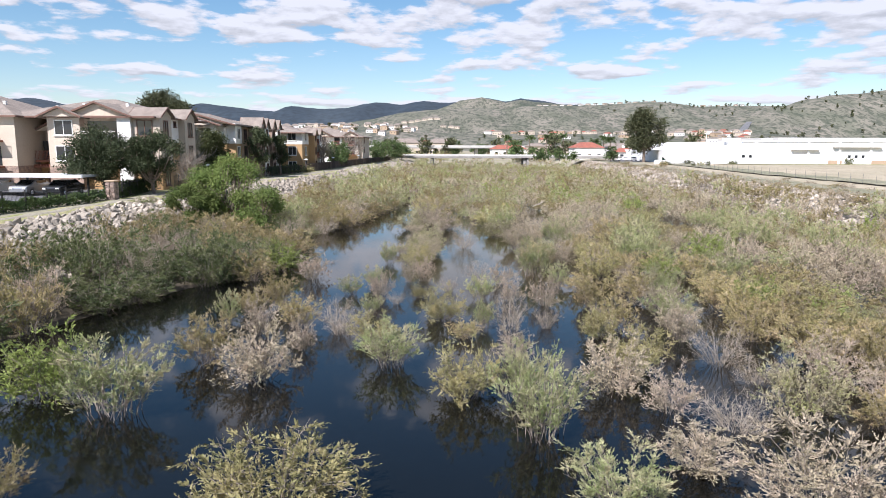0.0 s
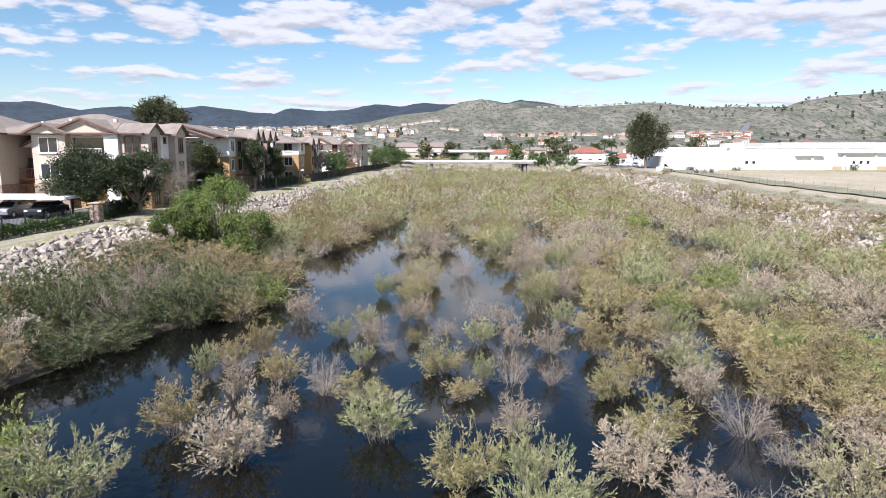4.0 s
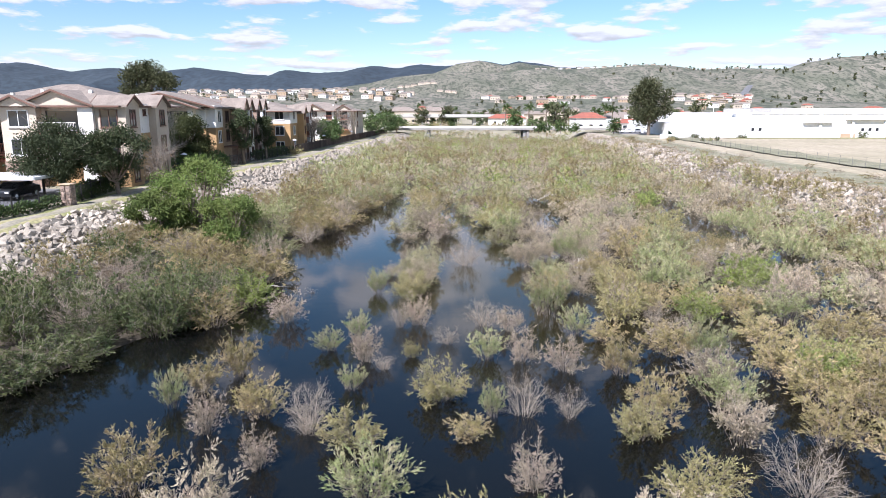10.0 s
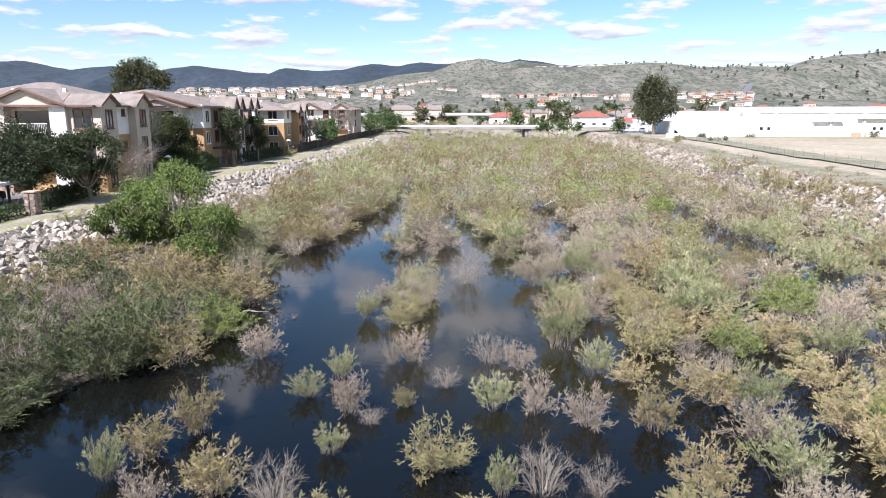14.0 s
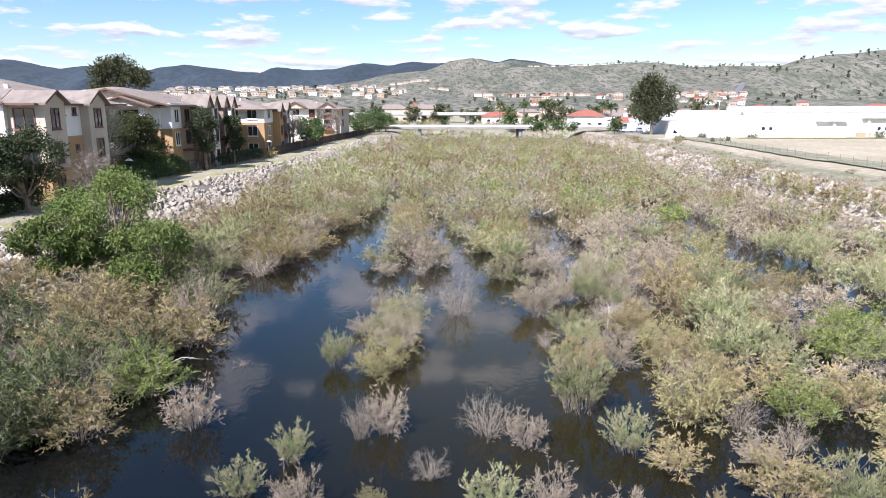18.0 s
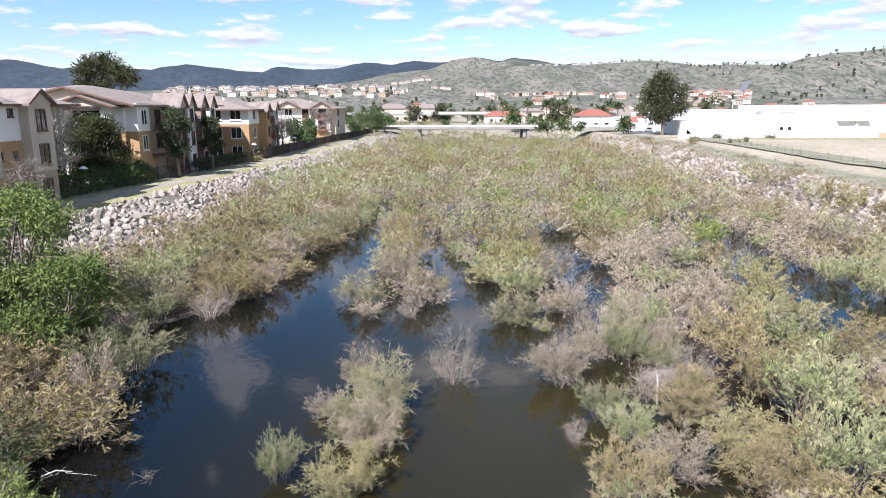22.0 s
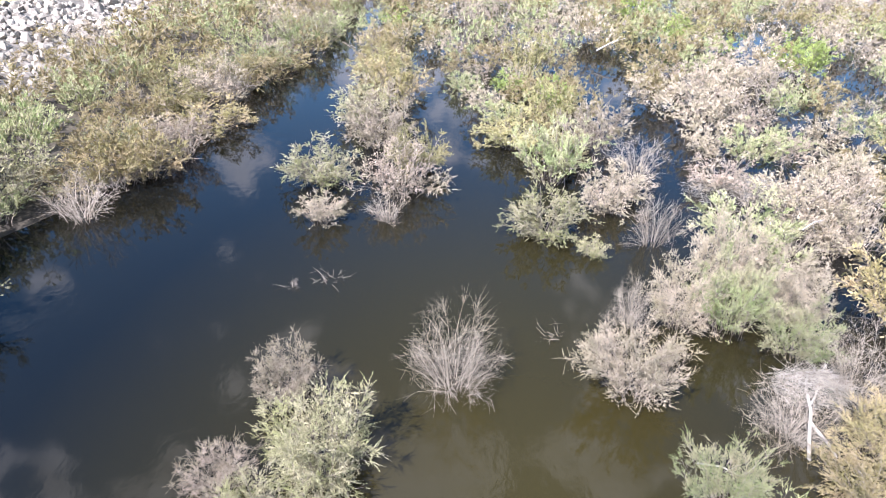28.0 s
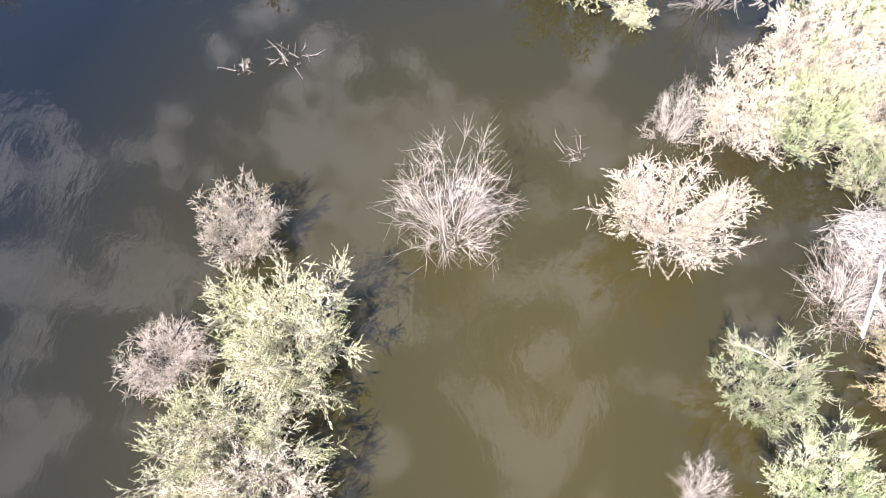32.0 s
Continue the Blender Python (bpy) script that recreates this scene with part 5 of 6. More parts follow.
def apartment_middle():
    b = empty("apartment_building", 0, 0, 0)
    boxes("wall", CREAM, b, (-50, -40.6, 106.5, 120, G0, EAVE), label="cream stucco wall")
    boxes("wall", WHITE, b, (-40.6, -34.3, 108, 112, G0 + 5.4, EAVE), label="white stucco upper storey")
    boxes("wall", OCHRE, b, (-40.6, -34.3, 108.02, 112, G0 - 0.4, G0 + 5.4), label="ochre stucco wall")
    boxes("bay", WHITE, b, (-34.3, -33.0, 108.4, 111.5, G0 + 5.4, EAVE), label="white corner bay")
    boxes("bay_base", OCHRE, b, (-34.3, -33.05, 108.45, 111.45, G0 - 0.4, G0 + 5.4))
    boxes("pier", WHITE, b, (-36.2, -35.5, 106.8, 108, G0, EAVE), label="white balcony pier")
    boxes("pier", WHITE, b, (-40.7, -40.1, 106.8, 108, G0, EAVE), label="white balcony pier")
    boxes("wall", TAN, b, (-40, -33.4, 112, 134, G0 - 0.4, EAVE - 0.4), label="shaded brown stucco side wall")
    gable_roof("roof", -46.5, -33.2, 107.4, 116, EAVE, 1.7, b, axis="y", over=0.7)
    gable_roof("roof", -41.0, -34.8, 106.2, 110, EAVE - 0.2, 1.0, b, axis="y", over=0.5)
    hip_roof("roof", -58, -33.2, 108.5, 136, EAVE, 2.3, b)
    for z in (G0 + 5.5, G0 + 2.75):
        balcony(b, -40.0, -36.3, 108, z, mat=WHITE)
        window(b, "e", -33.0 if z > 8 else -33.05, 110.0, z + 1.4, 1.2, 1.5, True)
        window(b, "e", -33.4, 114.6, z + 1.4, 1.4, 1.5)
    window(b, "s", 106.5, -43.5, G0 + 7.0, 1.6, 1.2)
    for i, y in enumerate((116.2, 119.0, 123.4, 127.0)):
        boxes("bay", WHITE if i in (1, 3) else STONE, b, (-33.4, -31.4, y, y + 2.2, G0 - 0.4, EAVE - 0.3), label="tall narrow stair bay")
        gable_roof("bay_roof", -34.5, -31.4, y, y + 2.2, EAVE - 0.3, 1.5, b, axis="x", over=0.3)
        for z in (G0 + 7.0, G0 + 4.2, G0 + 1.4):
            window(b, "e", -31.4, y + 1.1, z, 0.9, 1.5)
        if i < 3:
            for z in (G0 + 5.5, G0 + 2.75):
                balcony(b, y + 2.3, y + 3.0 + (1.6 if i == 1 else 0), -33.4, z, depth=1.2, face="e")
    boxes("pergola", TRIM, b, (-33.6, -31.2, 111.8, 114.5, G0 + 2.5, G0 + 2.7), (-31.4, -31.25, 111.9, 112.05, G0, G0 + 2.5), (-31.4, -31.25, 114.3, 114.45, G0, G0 + 2.5))
    return tagged(b, "three-storey ochre and white apartment building with gabled front", "building")


def apartment_north():
    b = empty("apartment_building", 0, 0, 0)
    boxes("wall", WHITE, b, (-36.5, -29.6, 139, 158, G0 + 5.4, EAVE - 0.6), label="white upper storey")
    boxes("wall", OCHRE, b, (-36.45, -29.65, 139.03, 158, G0 - 0.4, G0 + 5.4), label="ochre lower storeys")
    boxes("bay", OCHRE, b, (-29.65, -28.4, 145, 147.5, G0 - 0.4, EAVE - 1.2))
    boxes("bay", WHITE, b, (-29.6, -28.5, 151, 153.5, G0 - 0.4, EAVE - 1.0))
    boxes("wall", CREAM, b, (-50, -36.5, 140, 158, G0 - 0.4, EAVE - 0.6))
    hip_roof("roof", -50, -29.4, 138.6, 159, EAVE - 0.6, 2.4, b)
    gable_roof("roof", -31.5, -28.4, 145, 147.5, EAVE - 1.0, 1.3, b, axis="x", over=0.3)
    gable_roof("roof", -31.5, -28.5, 151, 153.5, EAVE - 0.8, 1.3, b, axis="x", over=0.3)
    for z in (G0 + 6.9, G0 + 4.1, G0 + 1.3):
        window(b, "s", 139.0, -31.6, z, 1.5, 1.5, True)
        window(b, "s", 139.0, -34.6, z, 1.5, 1.5, True)
        window(b, "e", -29.6, 142.0, z, 1.4, 1.5, True)
        window(b, "e", -28.4, 146.2, z, 1.0, 1.4)
        window(b, "e", -28.5, 152.2, z, 1.0, 1.4)
    for z in (G0 + 5.5, G0 + 2.75):
        balcony(b, 147.7, 150.8, -29.6, z, depth=1.1, face="e")
    return tagged(b, "three-storey white and ochre apartment building", "building")


def apartment_far():
    b = empty("apartment_building", 0, 0, 0)
    boxes("wall", WHITE, b, (-48, -31.0, 196, 214, G0, EAVE - 0.6), label="white stucco wall")
    boxes("bay", CREAM, b, (-31.0, -25.4, 198, 214, G0, EAVE - 0.6))
    boxes("bay", WHITE, b, (-30.2, -26.6, 196.6, 198, G0 + 2.8, EAVE - 0.6), label="white balcony bay")
    boxes("bay_base", OCHRE, b, (-30.2, -26.6, 196.6, 198, G0, G0 + 2.8))
    hip_roof("roof", -50, -25.2, 195.6, 216, EAVE - 0.6, 2.2, b)
    gable_roof("roof", -30.4, -26.4, 196.2, 204, EAVE - 0.5, 1.3, b, axis="y")
    gable_roof("roof", -39.0, -33.5, 195.4, 204, EAVE - 0.5, 1.4, b, axis="y")
    for z in (G0 + 5.4, G0 + 2.7):
        balcony(b, -29.7, -27.1, 196.6, z, depth=0.9)
        balcony(b, -33.3, -31.2, 196.0, z, depth=1.2)
        window(b, "s", 196.0, -36.2, z + 1.4, 1.6, 1.5, True)
        window(b, "s", 196.0, -40.2, z + 1.4, 1.6, 1.5, True)
        window(b, "e", -25.4, 202.0, z + 1.4, 1.5, 1.5)
    return tagged(b, "far three-storey white apartment building with red-brown balconies", "building")


apartment_south()
apartment_middle()
apartment_north()
apartment_far()


# ---------------- bridges and warehouse ----------------
ROADGREY = material("weathered_concrete", (0.34, 0.32, 0.29), 0.9, (0.26, 0.245, 0.22), scale=0.2, fine=0.15)


def bridge():
    b = empty("road_bridge", 0, 0, 0)
    boxes("deck", CONCRETE, b, (-24, 62, 250, 259, 4.0, 4.5), bevel=0.05)
    boxes("parapet", ROADGREY, b, (-24, 62, 249.7, 250.0, 4.1, 4.85))
    boxes("parapet", CONCRETE, b, (-24, 62, 259.0, 259.3, 3.8, 5.2))
    for x in (-7, 26.5):
        boxes("pier", ROADGREY, b, (x - 0.5, x + 0.5, 250.5, 258.5, -0.8, 3.9), bevel=0.1)
    boxes("abutment", ROADGREY, b, (27.2, 28.0, 250.2, 258.8, -0.5, 3.9))
    return tagged(b, "low pale concrete road bridge across the river", "bridge")


def overpass():
    b = empty("highway_overpass", 0, 0, 0)
    boxes("deck", CONCRETE, b, (-60, 40, 372, 384, 7.0, 7.9))
    boxes("parapet", CONCRETE, b, (-60, 40, 371.6, 372.0, 7.4, 8.7))
    for x in (-14, -4, 14):
        boxes("pier", CONCRETE, b, (x - 0.8, x + 0.8, 374, 382, 2.5, 7.0))
    return tagged(b, "far concrete highway overpass on piers", "bridge")


def warehouse():
    b = empty("warehouse", 0, 0, 0)
    boxes("wall", WAREHOUSE, b, (84, 130, 203, 300, 3.0, 9.9), label="long white painted wall")
    boxes("wall", WAREHOUSE, b, (74, 84, 204.2, 300, 3.0, 8.9))
    boxes("wall", WAREHOUSE, b, (130, 250, 201.5, 300, 3.0, 10.3), label="white painted wall of the east hall")
    boxes("wall", WAREHOUSE, b, (66, 74, 205.5, 300, 3.0, 7.2))
    boxes("low_wall", WAREHOUSE, b, (57.5, 104, 198.5, 198.9, 3.0, 4.5), label="low white boundary wall")
    boxes("parapet", WAREHOUSE, b, (83.8, 130, 202.8, 203.05, 9.75, 10.2))
    boxes("parapet", WAREHOUSE, b, (130, 250, 201.3, 201.55, 10.1, 10.6))
    boxes("roof", CONCRETE, b, (84.2, 250, 203.4, 300, 9.85, 9.95))
    for x in (88, 103, 112, 121, 140, 158, 176):
        boxes("pilaster", WAREHOUSE, b, (x - 0.3, x + 0.3, 202.6 if x < 130 else 201.1, 203.0 if x < 130 else 201.5, 3.0, 9.7))
    for x, w, h in ((82, 1.0, 2.1), (92, 3.2, 3.4), (97, 3.2, 3.4), (107, 1.0, 2.1), (135, 3.6, 3.6), (148, 1.0, 2.2), (165, 3.6, 3.6)):
        y = 203 if x < 130 else 201.5
        boxes("loading_door", CARPORT if w > 2 else FRAME, b, (x - w / 2, x + w / 2, y - 0.08, y, 3.3, 3.3 + h))
    for x0, x1 in ((88.5, 90), (100, 102), (109, 113), (121, 128), (138, 144), (156, 161), (170, 186)):
        y = 203 if x0 < 130 else 201.5
        boxes("base_panel", TAN, b, (x0, x1, y - 0.05, y, 3.2, 4.5))
    for x0, x1, z in ((98, 106, 7.4), (110, 124, 8.2), (132, 146, 7.6), (150, 172, 8.8)):
        y = 203 if x0 < 130 else 201.5
        boxes("canopy", CONCRETE, b, (x0, x1, y - 0.9, y, z, z + 0.25))
    boxes("upper_hall", CONCRETE, b, (112, 168, 240, 292, 9.9, 11.5))
    for x in (84.5, 86.5, 115, 117, 119, 145, 152, 154):
        y = 203 if x < 130 else 201.5
        boxes("window", GLASS, b, (x - 0.4, x + 0.4, y - 0.06, y, 5.2, 6.0))
    for x, y in ((84, 214), (90, 222), (97, 216), (102, 210), (111, 212), (118, 226), (126, 220), (138, 211), (150, 214), (159, 225), (168, 218)):
        boxes("roof_unit", CARPORT, b, (x - 1.2, x + 1.2, y - 1, y + 1, 9.9, 11.0), bevel=0.05)
    return tagged(b, "long low white warehouse beyond the field", "warehouse")


def wall_sign():
    b = empty("wall_sign", 0, 0, 0)
    boxes("board", FRAME, b, (61.2, 64.6, 204.6, 204.75, 3.4, 5.6))
    bm = bmesh.new()
    vs = [bm.verts.new(p) for p in ((61.4, 204.55, 3.6), (63.6, 204.55, 3.6), (61.6, 204.55, 5.4))]
    f = bm.faces.new(vs)
    bmesh.ops.solidify(bm, geom=[f], thickness=0.03)
    part("green_shape", bm, SIGN_GREEN, b)
    boxes("post", METAL, b, (62.8, 62.95, 204.75, 204.9, 3.0, 5.5))
    return tagged(b, "white board with a plain green triangle", "sign")


SIGN_GREEN = material("sign_green", (0.02, 0.22, 0.10), 0.5, (0.02, 0.19, 0.09), scale=1)
wall_sign()
bridge()
overpass()
warehouse()


# ---------------- along the west path ----------------
def stone_pillar(x, y):
    b = empty("gate_pillar", x, y, ground_z(x, y))
    rng = random.Random(5)
    boxes("core", STONE, b, (-0.36, 0.36, -0.36, 0.36, -0.2, 1.75))
    for k in range(7):
        z = 0.02 + k * 0.24
        for side in range(4):
            for i in range(2):
                bm = bmesh.new()
                u = -0.20 + i * 0.40 + rng.uniform(-0.04, 0.04)
                w = 0.34 + rng.uniform(-0.05, 0.05)
                dims = (u - w / 2, u + w / 2, 0.36, 0.42 + rng.uniform(0, 0.03))
                box(bm, dims[0], dims[1], dims[2], dims[3], z, z + 0.22, bevel=0.02)
                bmesh.ops.rotate(bm, verts=bm.verts, matrix=Matrix.Rotation(side * math.pi / 2, 3, "Z"))
                part("stone", bm, STONE_PIECE, b)
    boxes("cap", TAN, b, (-0.5, 0.5, -0.5, 0.5, 1.75, 1.86), bevel=0.03)
    return tagged(b, "brown stone-faced fence pillar with concrete cap", "pillar")


STONE_PIECE = material("stone_piece", (0.34, 0.25, 0.20), 0.9, (0.22, 0.17, 0.14), scale=3, fine=0.25, per_object=0.35)


def picket_fence(points, label):
    """Black metal railing on posts through the given points."""
    b = empty("metal_fence", 0, 0, 0)
    pick_v, pick_f = [], []
    for (x0, y0), (x1, y1) in zip(points, points[1:]):
        ln = math.hypot(x1 - x0, y1 - y0)
        rz = math.degrees(math.atan2(y1 - y0, x1 - x0))
        n = max(1, round(ln / 2.4))
        for i in range(n):
            f = i / n
            x, y = x0 + (x1 - x0) * f, y0 + (y1 - y0) * f
            z = ground_z(x, y)
            post = boxes("post", METAL, b, (-0.04, 0.04, -0.04, 0.04, -0.2, 1.62))
            post.matrix_basis = pose(x, y, z, 0, 0, rz)
            step = ln / n
            for h in (0.18, 1.38):
                rail = boxes("rail", METAL, b, (0, step, -0.018, 0.018, h, h + 0.04))
                rail.matrix_basis = pose(x, y, z, 0, 0, rz)
            for k in range(1, int(step / 0.13)):
                u = k * 0.13
                px_, py_ = x + math.cos(radians(rz)) * u, y + math.sin(radians(rz)) * u
                tube(pick_v, pick_f, [np.array((px_, py_, z + 0.1)), np.array((px_, py_, z + 1.5))], 0.011, 0.011, 4)
    p = mesh_ob("picket_rest", pick_v, pick_f, METAL, b)
    p["kind"] = "stuff"
    return tagged(b, label, "fence")


def board_fence(y0, y1):
    b = empty("wooden_fence", 0, 0, 0)
    y = y0
    rng = random.Random(2)
    while y < y1:
        x, x2 = inner_w(y) - 0.5, inner_w(y + 2.4) - 0.5
        rz = math.degrees(math.atan2(2.4, x2 - x))
        ln = math.hypot(2.4, x2 - x)
        z = ground_z(x, y)
        post = boxes("post", WOODFENCE, b, (-0.06, 0.06, -0.06, 0.06, -0.2, 1.75), bevel=0.01)
        post.matrix_basis = pose(x, y, z, 0, 0, rz)
        bm = bmesh.new()
        cols = []
        for k in range(12):
            u0 = 0.07 + k * (ln - 0.1) / 12
            u1 = u0 + (ln - 0.1) / 12
            top = 1.6 + rng.uniform(-0.04, 0.05)
            cols += [(u0, 0.012, top), (u1 - 0.025, 0.012, top), (u1 - 0.02, -0.012, 1.56), (u1 - 0.001, -0.012, 1.56)]
        lo_, hi_ = [bm.verts.new((u, d, 0.06)) for u, d, t in cols], [bm.verts.new((u, d, t)) for u, d, t in cols]
        for k in range(len(cols) - 1):
            bm.faces.new((lo_[k], lo_[k + 1], hi_[k + 1], hi_[k]))
        bmesh.ops.solidify(bm, geom=bm.faces[:], thickness=0.02)
        pn = part("panel", bm, WOODFENCE, b)
        pn.matrix_basis = pose(x, y, z, 0, 0, rz)
        y += 2.4
    return tagged(b, "weathered dark wooden board fence along the path", "fence")


def hedge(x0, y0, x1, y1, h, w, n, seed, label="clipped dark green hedge behind the fence"):
    rng = np.random.default_rng(seed)
    t = rng.uniform(0, 1, n)
    ang = rng.uniform(0, math.pi, n)
    x = x0 + (x1 - x0) * t
    y = y0 + (y1 - y0) * t
    r = 0.5 * w * rng.uniform(0.75, 1.08, n)
    bumpy = 0.85 + 0.2 * np.sin(t * 40 + seed) * rng.uniform(0.5, 1, n)
    zz = np.array([ground_z(a, b) for a, b in zip(x, y)])
    dx, dy = y1 - y0, -(x1 - x0)
    ln = math.hypot(dx, dy)
    off = np.cos(ang) * r
    p = np.stack((x + dx / ln * off, y + dy / ln * off, zz + h * bumpy * np.maximum(0.06, np.sin(ang) ** 0.6 * rng.uniform(0.3, 1.0, n) ** 0.4)), axis=1)
    d = np.stack((dx / ln * np.cos(ang), dy / ln * np.cos(ang), np.sin(ang)), axis=1) + rng.normal(size=(n, 3)) * 0.6
    lv, lf = sprays_mesh(p, d, 0.22, rng, 0.28)
    ob = mesh_ob("hedge", lv.tolist(), lf.tolist(), LEAF["hedge"])
    cv, cf = [], []
    for i in range(14):
        a = np.array((x0 + (x1 - x0) * (i + 0.5) / 14, y0 + (y1 - y0) * (i + 0.5) / 14, 0))
        a[2] = ground_z(a[0], a[1]) - 0.05
        for _ in range(4):
            tip = a + np.array((rng.normal() * w * 0.25, rng.normal() * w * 0.25, h * rng.uniform(0.5, 0.85)))
            tube(cv, cf, [a, tip], 0.025, 0.006)
    mesh_ob("branchwork", cv, cf, BARK, ob)
    return tagged(ob, label, "hedge")


def carport():
    b = empty("carport", 0, 0, 0)
    boxes("roof", CARPORT, b, (-64, -35.4, 69.6, 74.8, 5.2, 5.3), bevel=0.03, label="flat white sheet-metal carport roof")
    boxes("edge_beam", CARPORT, b, (-64, -35.35, 69.5, 69.6, 5.12, 5.36))
    boxes("edge_beam", CARPORT, b, (-35.4, -35.3, 69.5, 74.9, 5.12, 5.36))
    for x in (-36.5, -42.5, -48.5, -54.5):
        boxes("post", METAL, b, (x - 0.08, x + 0.08, 72.6, 72.76, 3.0, 5.15))
    return tagged(b, "long flat white metal carport over parked cars", "carport")


def car(x, y, rz, paint, label, sub=None):
    b = empty("parked_car", x, y, (ground_z(x, y) if sub is None else sub) + 0.02, rz)
    bm = bmesh.new()
    prof = [(-2.2, 0.35), (-2.25, 0.75), (-2.1, 0.92), (-1.25, 1.0), (-0.55, 1.45), (0.9, 1.47), (1.65, 1.05), (2.15, 0.98), (2.22, 0.6), (2.15, 0.35)]
    l_ = [bm.verts.new((u, -0.86 * (0.86 if z > 1.1 else 1), z)) for u, z in prof]
    r_ = [bm.verts.new((u, 0.86 * (0.86 if z > 1.1 else 1), z)) for u, z in prof]
    n = len(prof)
    for i in range(n):
        bm.faces.new((l_[i], l_[(i + 1) % n], r_[(i + 1) % n], r_[i]))
    bm.faces.new(l_[::-1])
    bm.faces.new(r_)
    bmesh.ops.recalc_face_normals(bm, faces=bm.faces[:])
    bmesh.ops.bevel(bm, geom=bm.edges[:], offset=0.05, segments=1, affect="EDGES")
    part("body", bm, paint, b)
    for name, q in (("windscreen", ((-1.22, 1.02), (-0.58, 1.42))), ("rear_window", ((1.60, 1.08), (0.95, 1.44)))):
        bm = bmesh.new()
        (u0, z0), (u1, z1) = q
        o = -0.02 if u0 < 0 else 0.02
        vs = [bm.verts.new(v) for v in ((u0 + o, -0.7, z0 + 0.02), (u0 + o, 0.7, z0 + 0.02), (u1 + o, 0.62, z1 + 0.02), (u1 + o, -0.62, z1 + 0.02))]
        f = bm.faces.new(vs)
        bmesh.ops.solidify(bm, geom=[f], thickness=0.02)
        part(name, bm, GLASS, b)
    for s in (-1, 1):
        bm = bmesh.new()
        box(bm, -0.5, 1.05, s * 0.80 - 0.03, s * 0.80 + 0.03, 1.06, 1.38)
        part("side_window", bm, GLASS, b)
        for u in (-1.4, 1.4):
            bm = bmesh.new()
            bmesh.ops.create_cone(bm, cap_ends=True, segments=14, radius1=0.33, radius2=0.33, depth=0.22,
                                  matrix=Matrix.Translation((u, s * 0.78, 0.33)) @ Matrix.Rotation(math.pi / 2, 4, "X"))
            wheel = part("wheel", bm, METAL, b)
            bm = bmesh.new()
            bmesh.ops.create_cone(bm, cap_ends=True, segments=10, radius1=0.2, radius2=0.17, depth=0.03,
                                  matrix=Matrix.Translation((u, s * 0.90, 0.33)) @ Matrix.Rotation(math.pi / 2, 4, "X"))
            part("rim", bm, CARPORT, wheel)
        bm = bmesh.new()
        box(bm, -2.27, -2.18, s * 0.62 - 0.16, s * 0.62 + 0.16, 0.66, 0.8)
        part("headlight", bm, FRAME, b)
    return tagged(b, label, "car")


def paint(name, col, metal=0.3):
    return material(name, col, 0.25, tuple(c * 0.95 for c in col), scale=1, metal=metal, spec=0.6)


PAINT = {"dark": paint("car_paint_charcoal", (0.03, 0.032, 0.035)), "white": paint("car_paint_white", (0.75, 0.75, 0.74), 0.0),
         "silver": paint("car_paint_silver", (0.45, 0.46, 0.47), 0.6), "red": paint("car_paint_red", (0.25, 0.03, 0.025), 0.1),
         "blue": paint("car_paint_blue", (0.04, 0.07, 0.15), 0.3)}

lot = mesh_ob("parking_lot", [(-75, 55, 3.32), (-35.4, 55, 3.32), (-34.6, 79, 3.32), (-75, 79, 3.32)], [(0, 1, 2, 3)], ASPHALT)
tagged(lot, "grey asphalt parking lot of the apartments", "parking lot", kind="structure")
carport()
car(-38.3, 71.6, 90, PAINT["dark"], "charcoal car parked under the carport", 3.33)
car(-41.6, 71.8, 90, PAINT["silver"], "silver car parked under the carport", 3.33)
car(-45.0, 71.6, 90, PAINT["white"], "white car parked under the carport", 3.33)
stone_pillar(-32.3, 69.0)
picket_fence([(-34.3, 48), (-34.0, 56), (-33.2, 63), (-32.5, 68.6)], "black metal picket fence beside the path")
picket_fence([(-32.4, 69.5), (-33.4, 78), (-33.2, 96), (-31.6, 106), (-30.2, 118), (-28.6, 134)], "black metal picket fence below the apartments")
board_fence(136, 246)
hedge(-34.6, 50, -33.1, 68.3, 0.95, 1.0, 5200, 1)
hedge(-33.3, 70.5, -34.1, 81, 1.5, 1.4, 4200, 2, "dense dark green hedge under the oak trees")
hedge(-34.6, 92.5, -32.2, 108, 2.3, 2.4, 8000, 3, "dense dark shrubs between the apartment buildings")
hedge(-31.0, 118.5, -29.4, 134, 1.6, 1.4, 3600, 4, "dark shrubs at the foot of the apartment wall")
hedge(-30.0, 139, -28.0, 156, 1.2, 1.3, 2600, 5, "dark shrubs behind the wooden fence")
bush(-27.6, 133.5, 3.2, 2.0, "Y", "low")

# agave-grey shrub on the rocks
bush(-28.6, 67.4, 2.2, 1.0, "G", "mid")


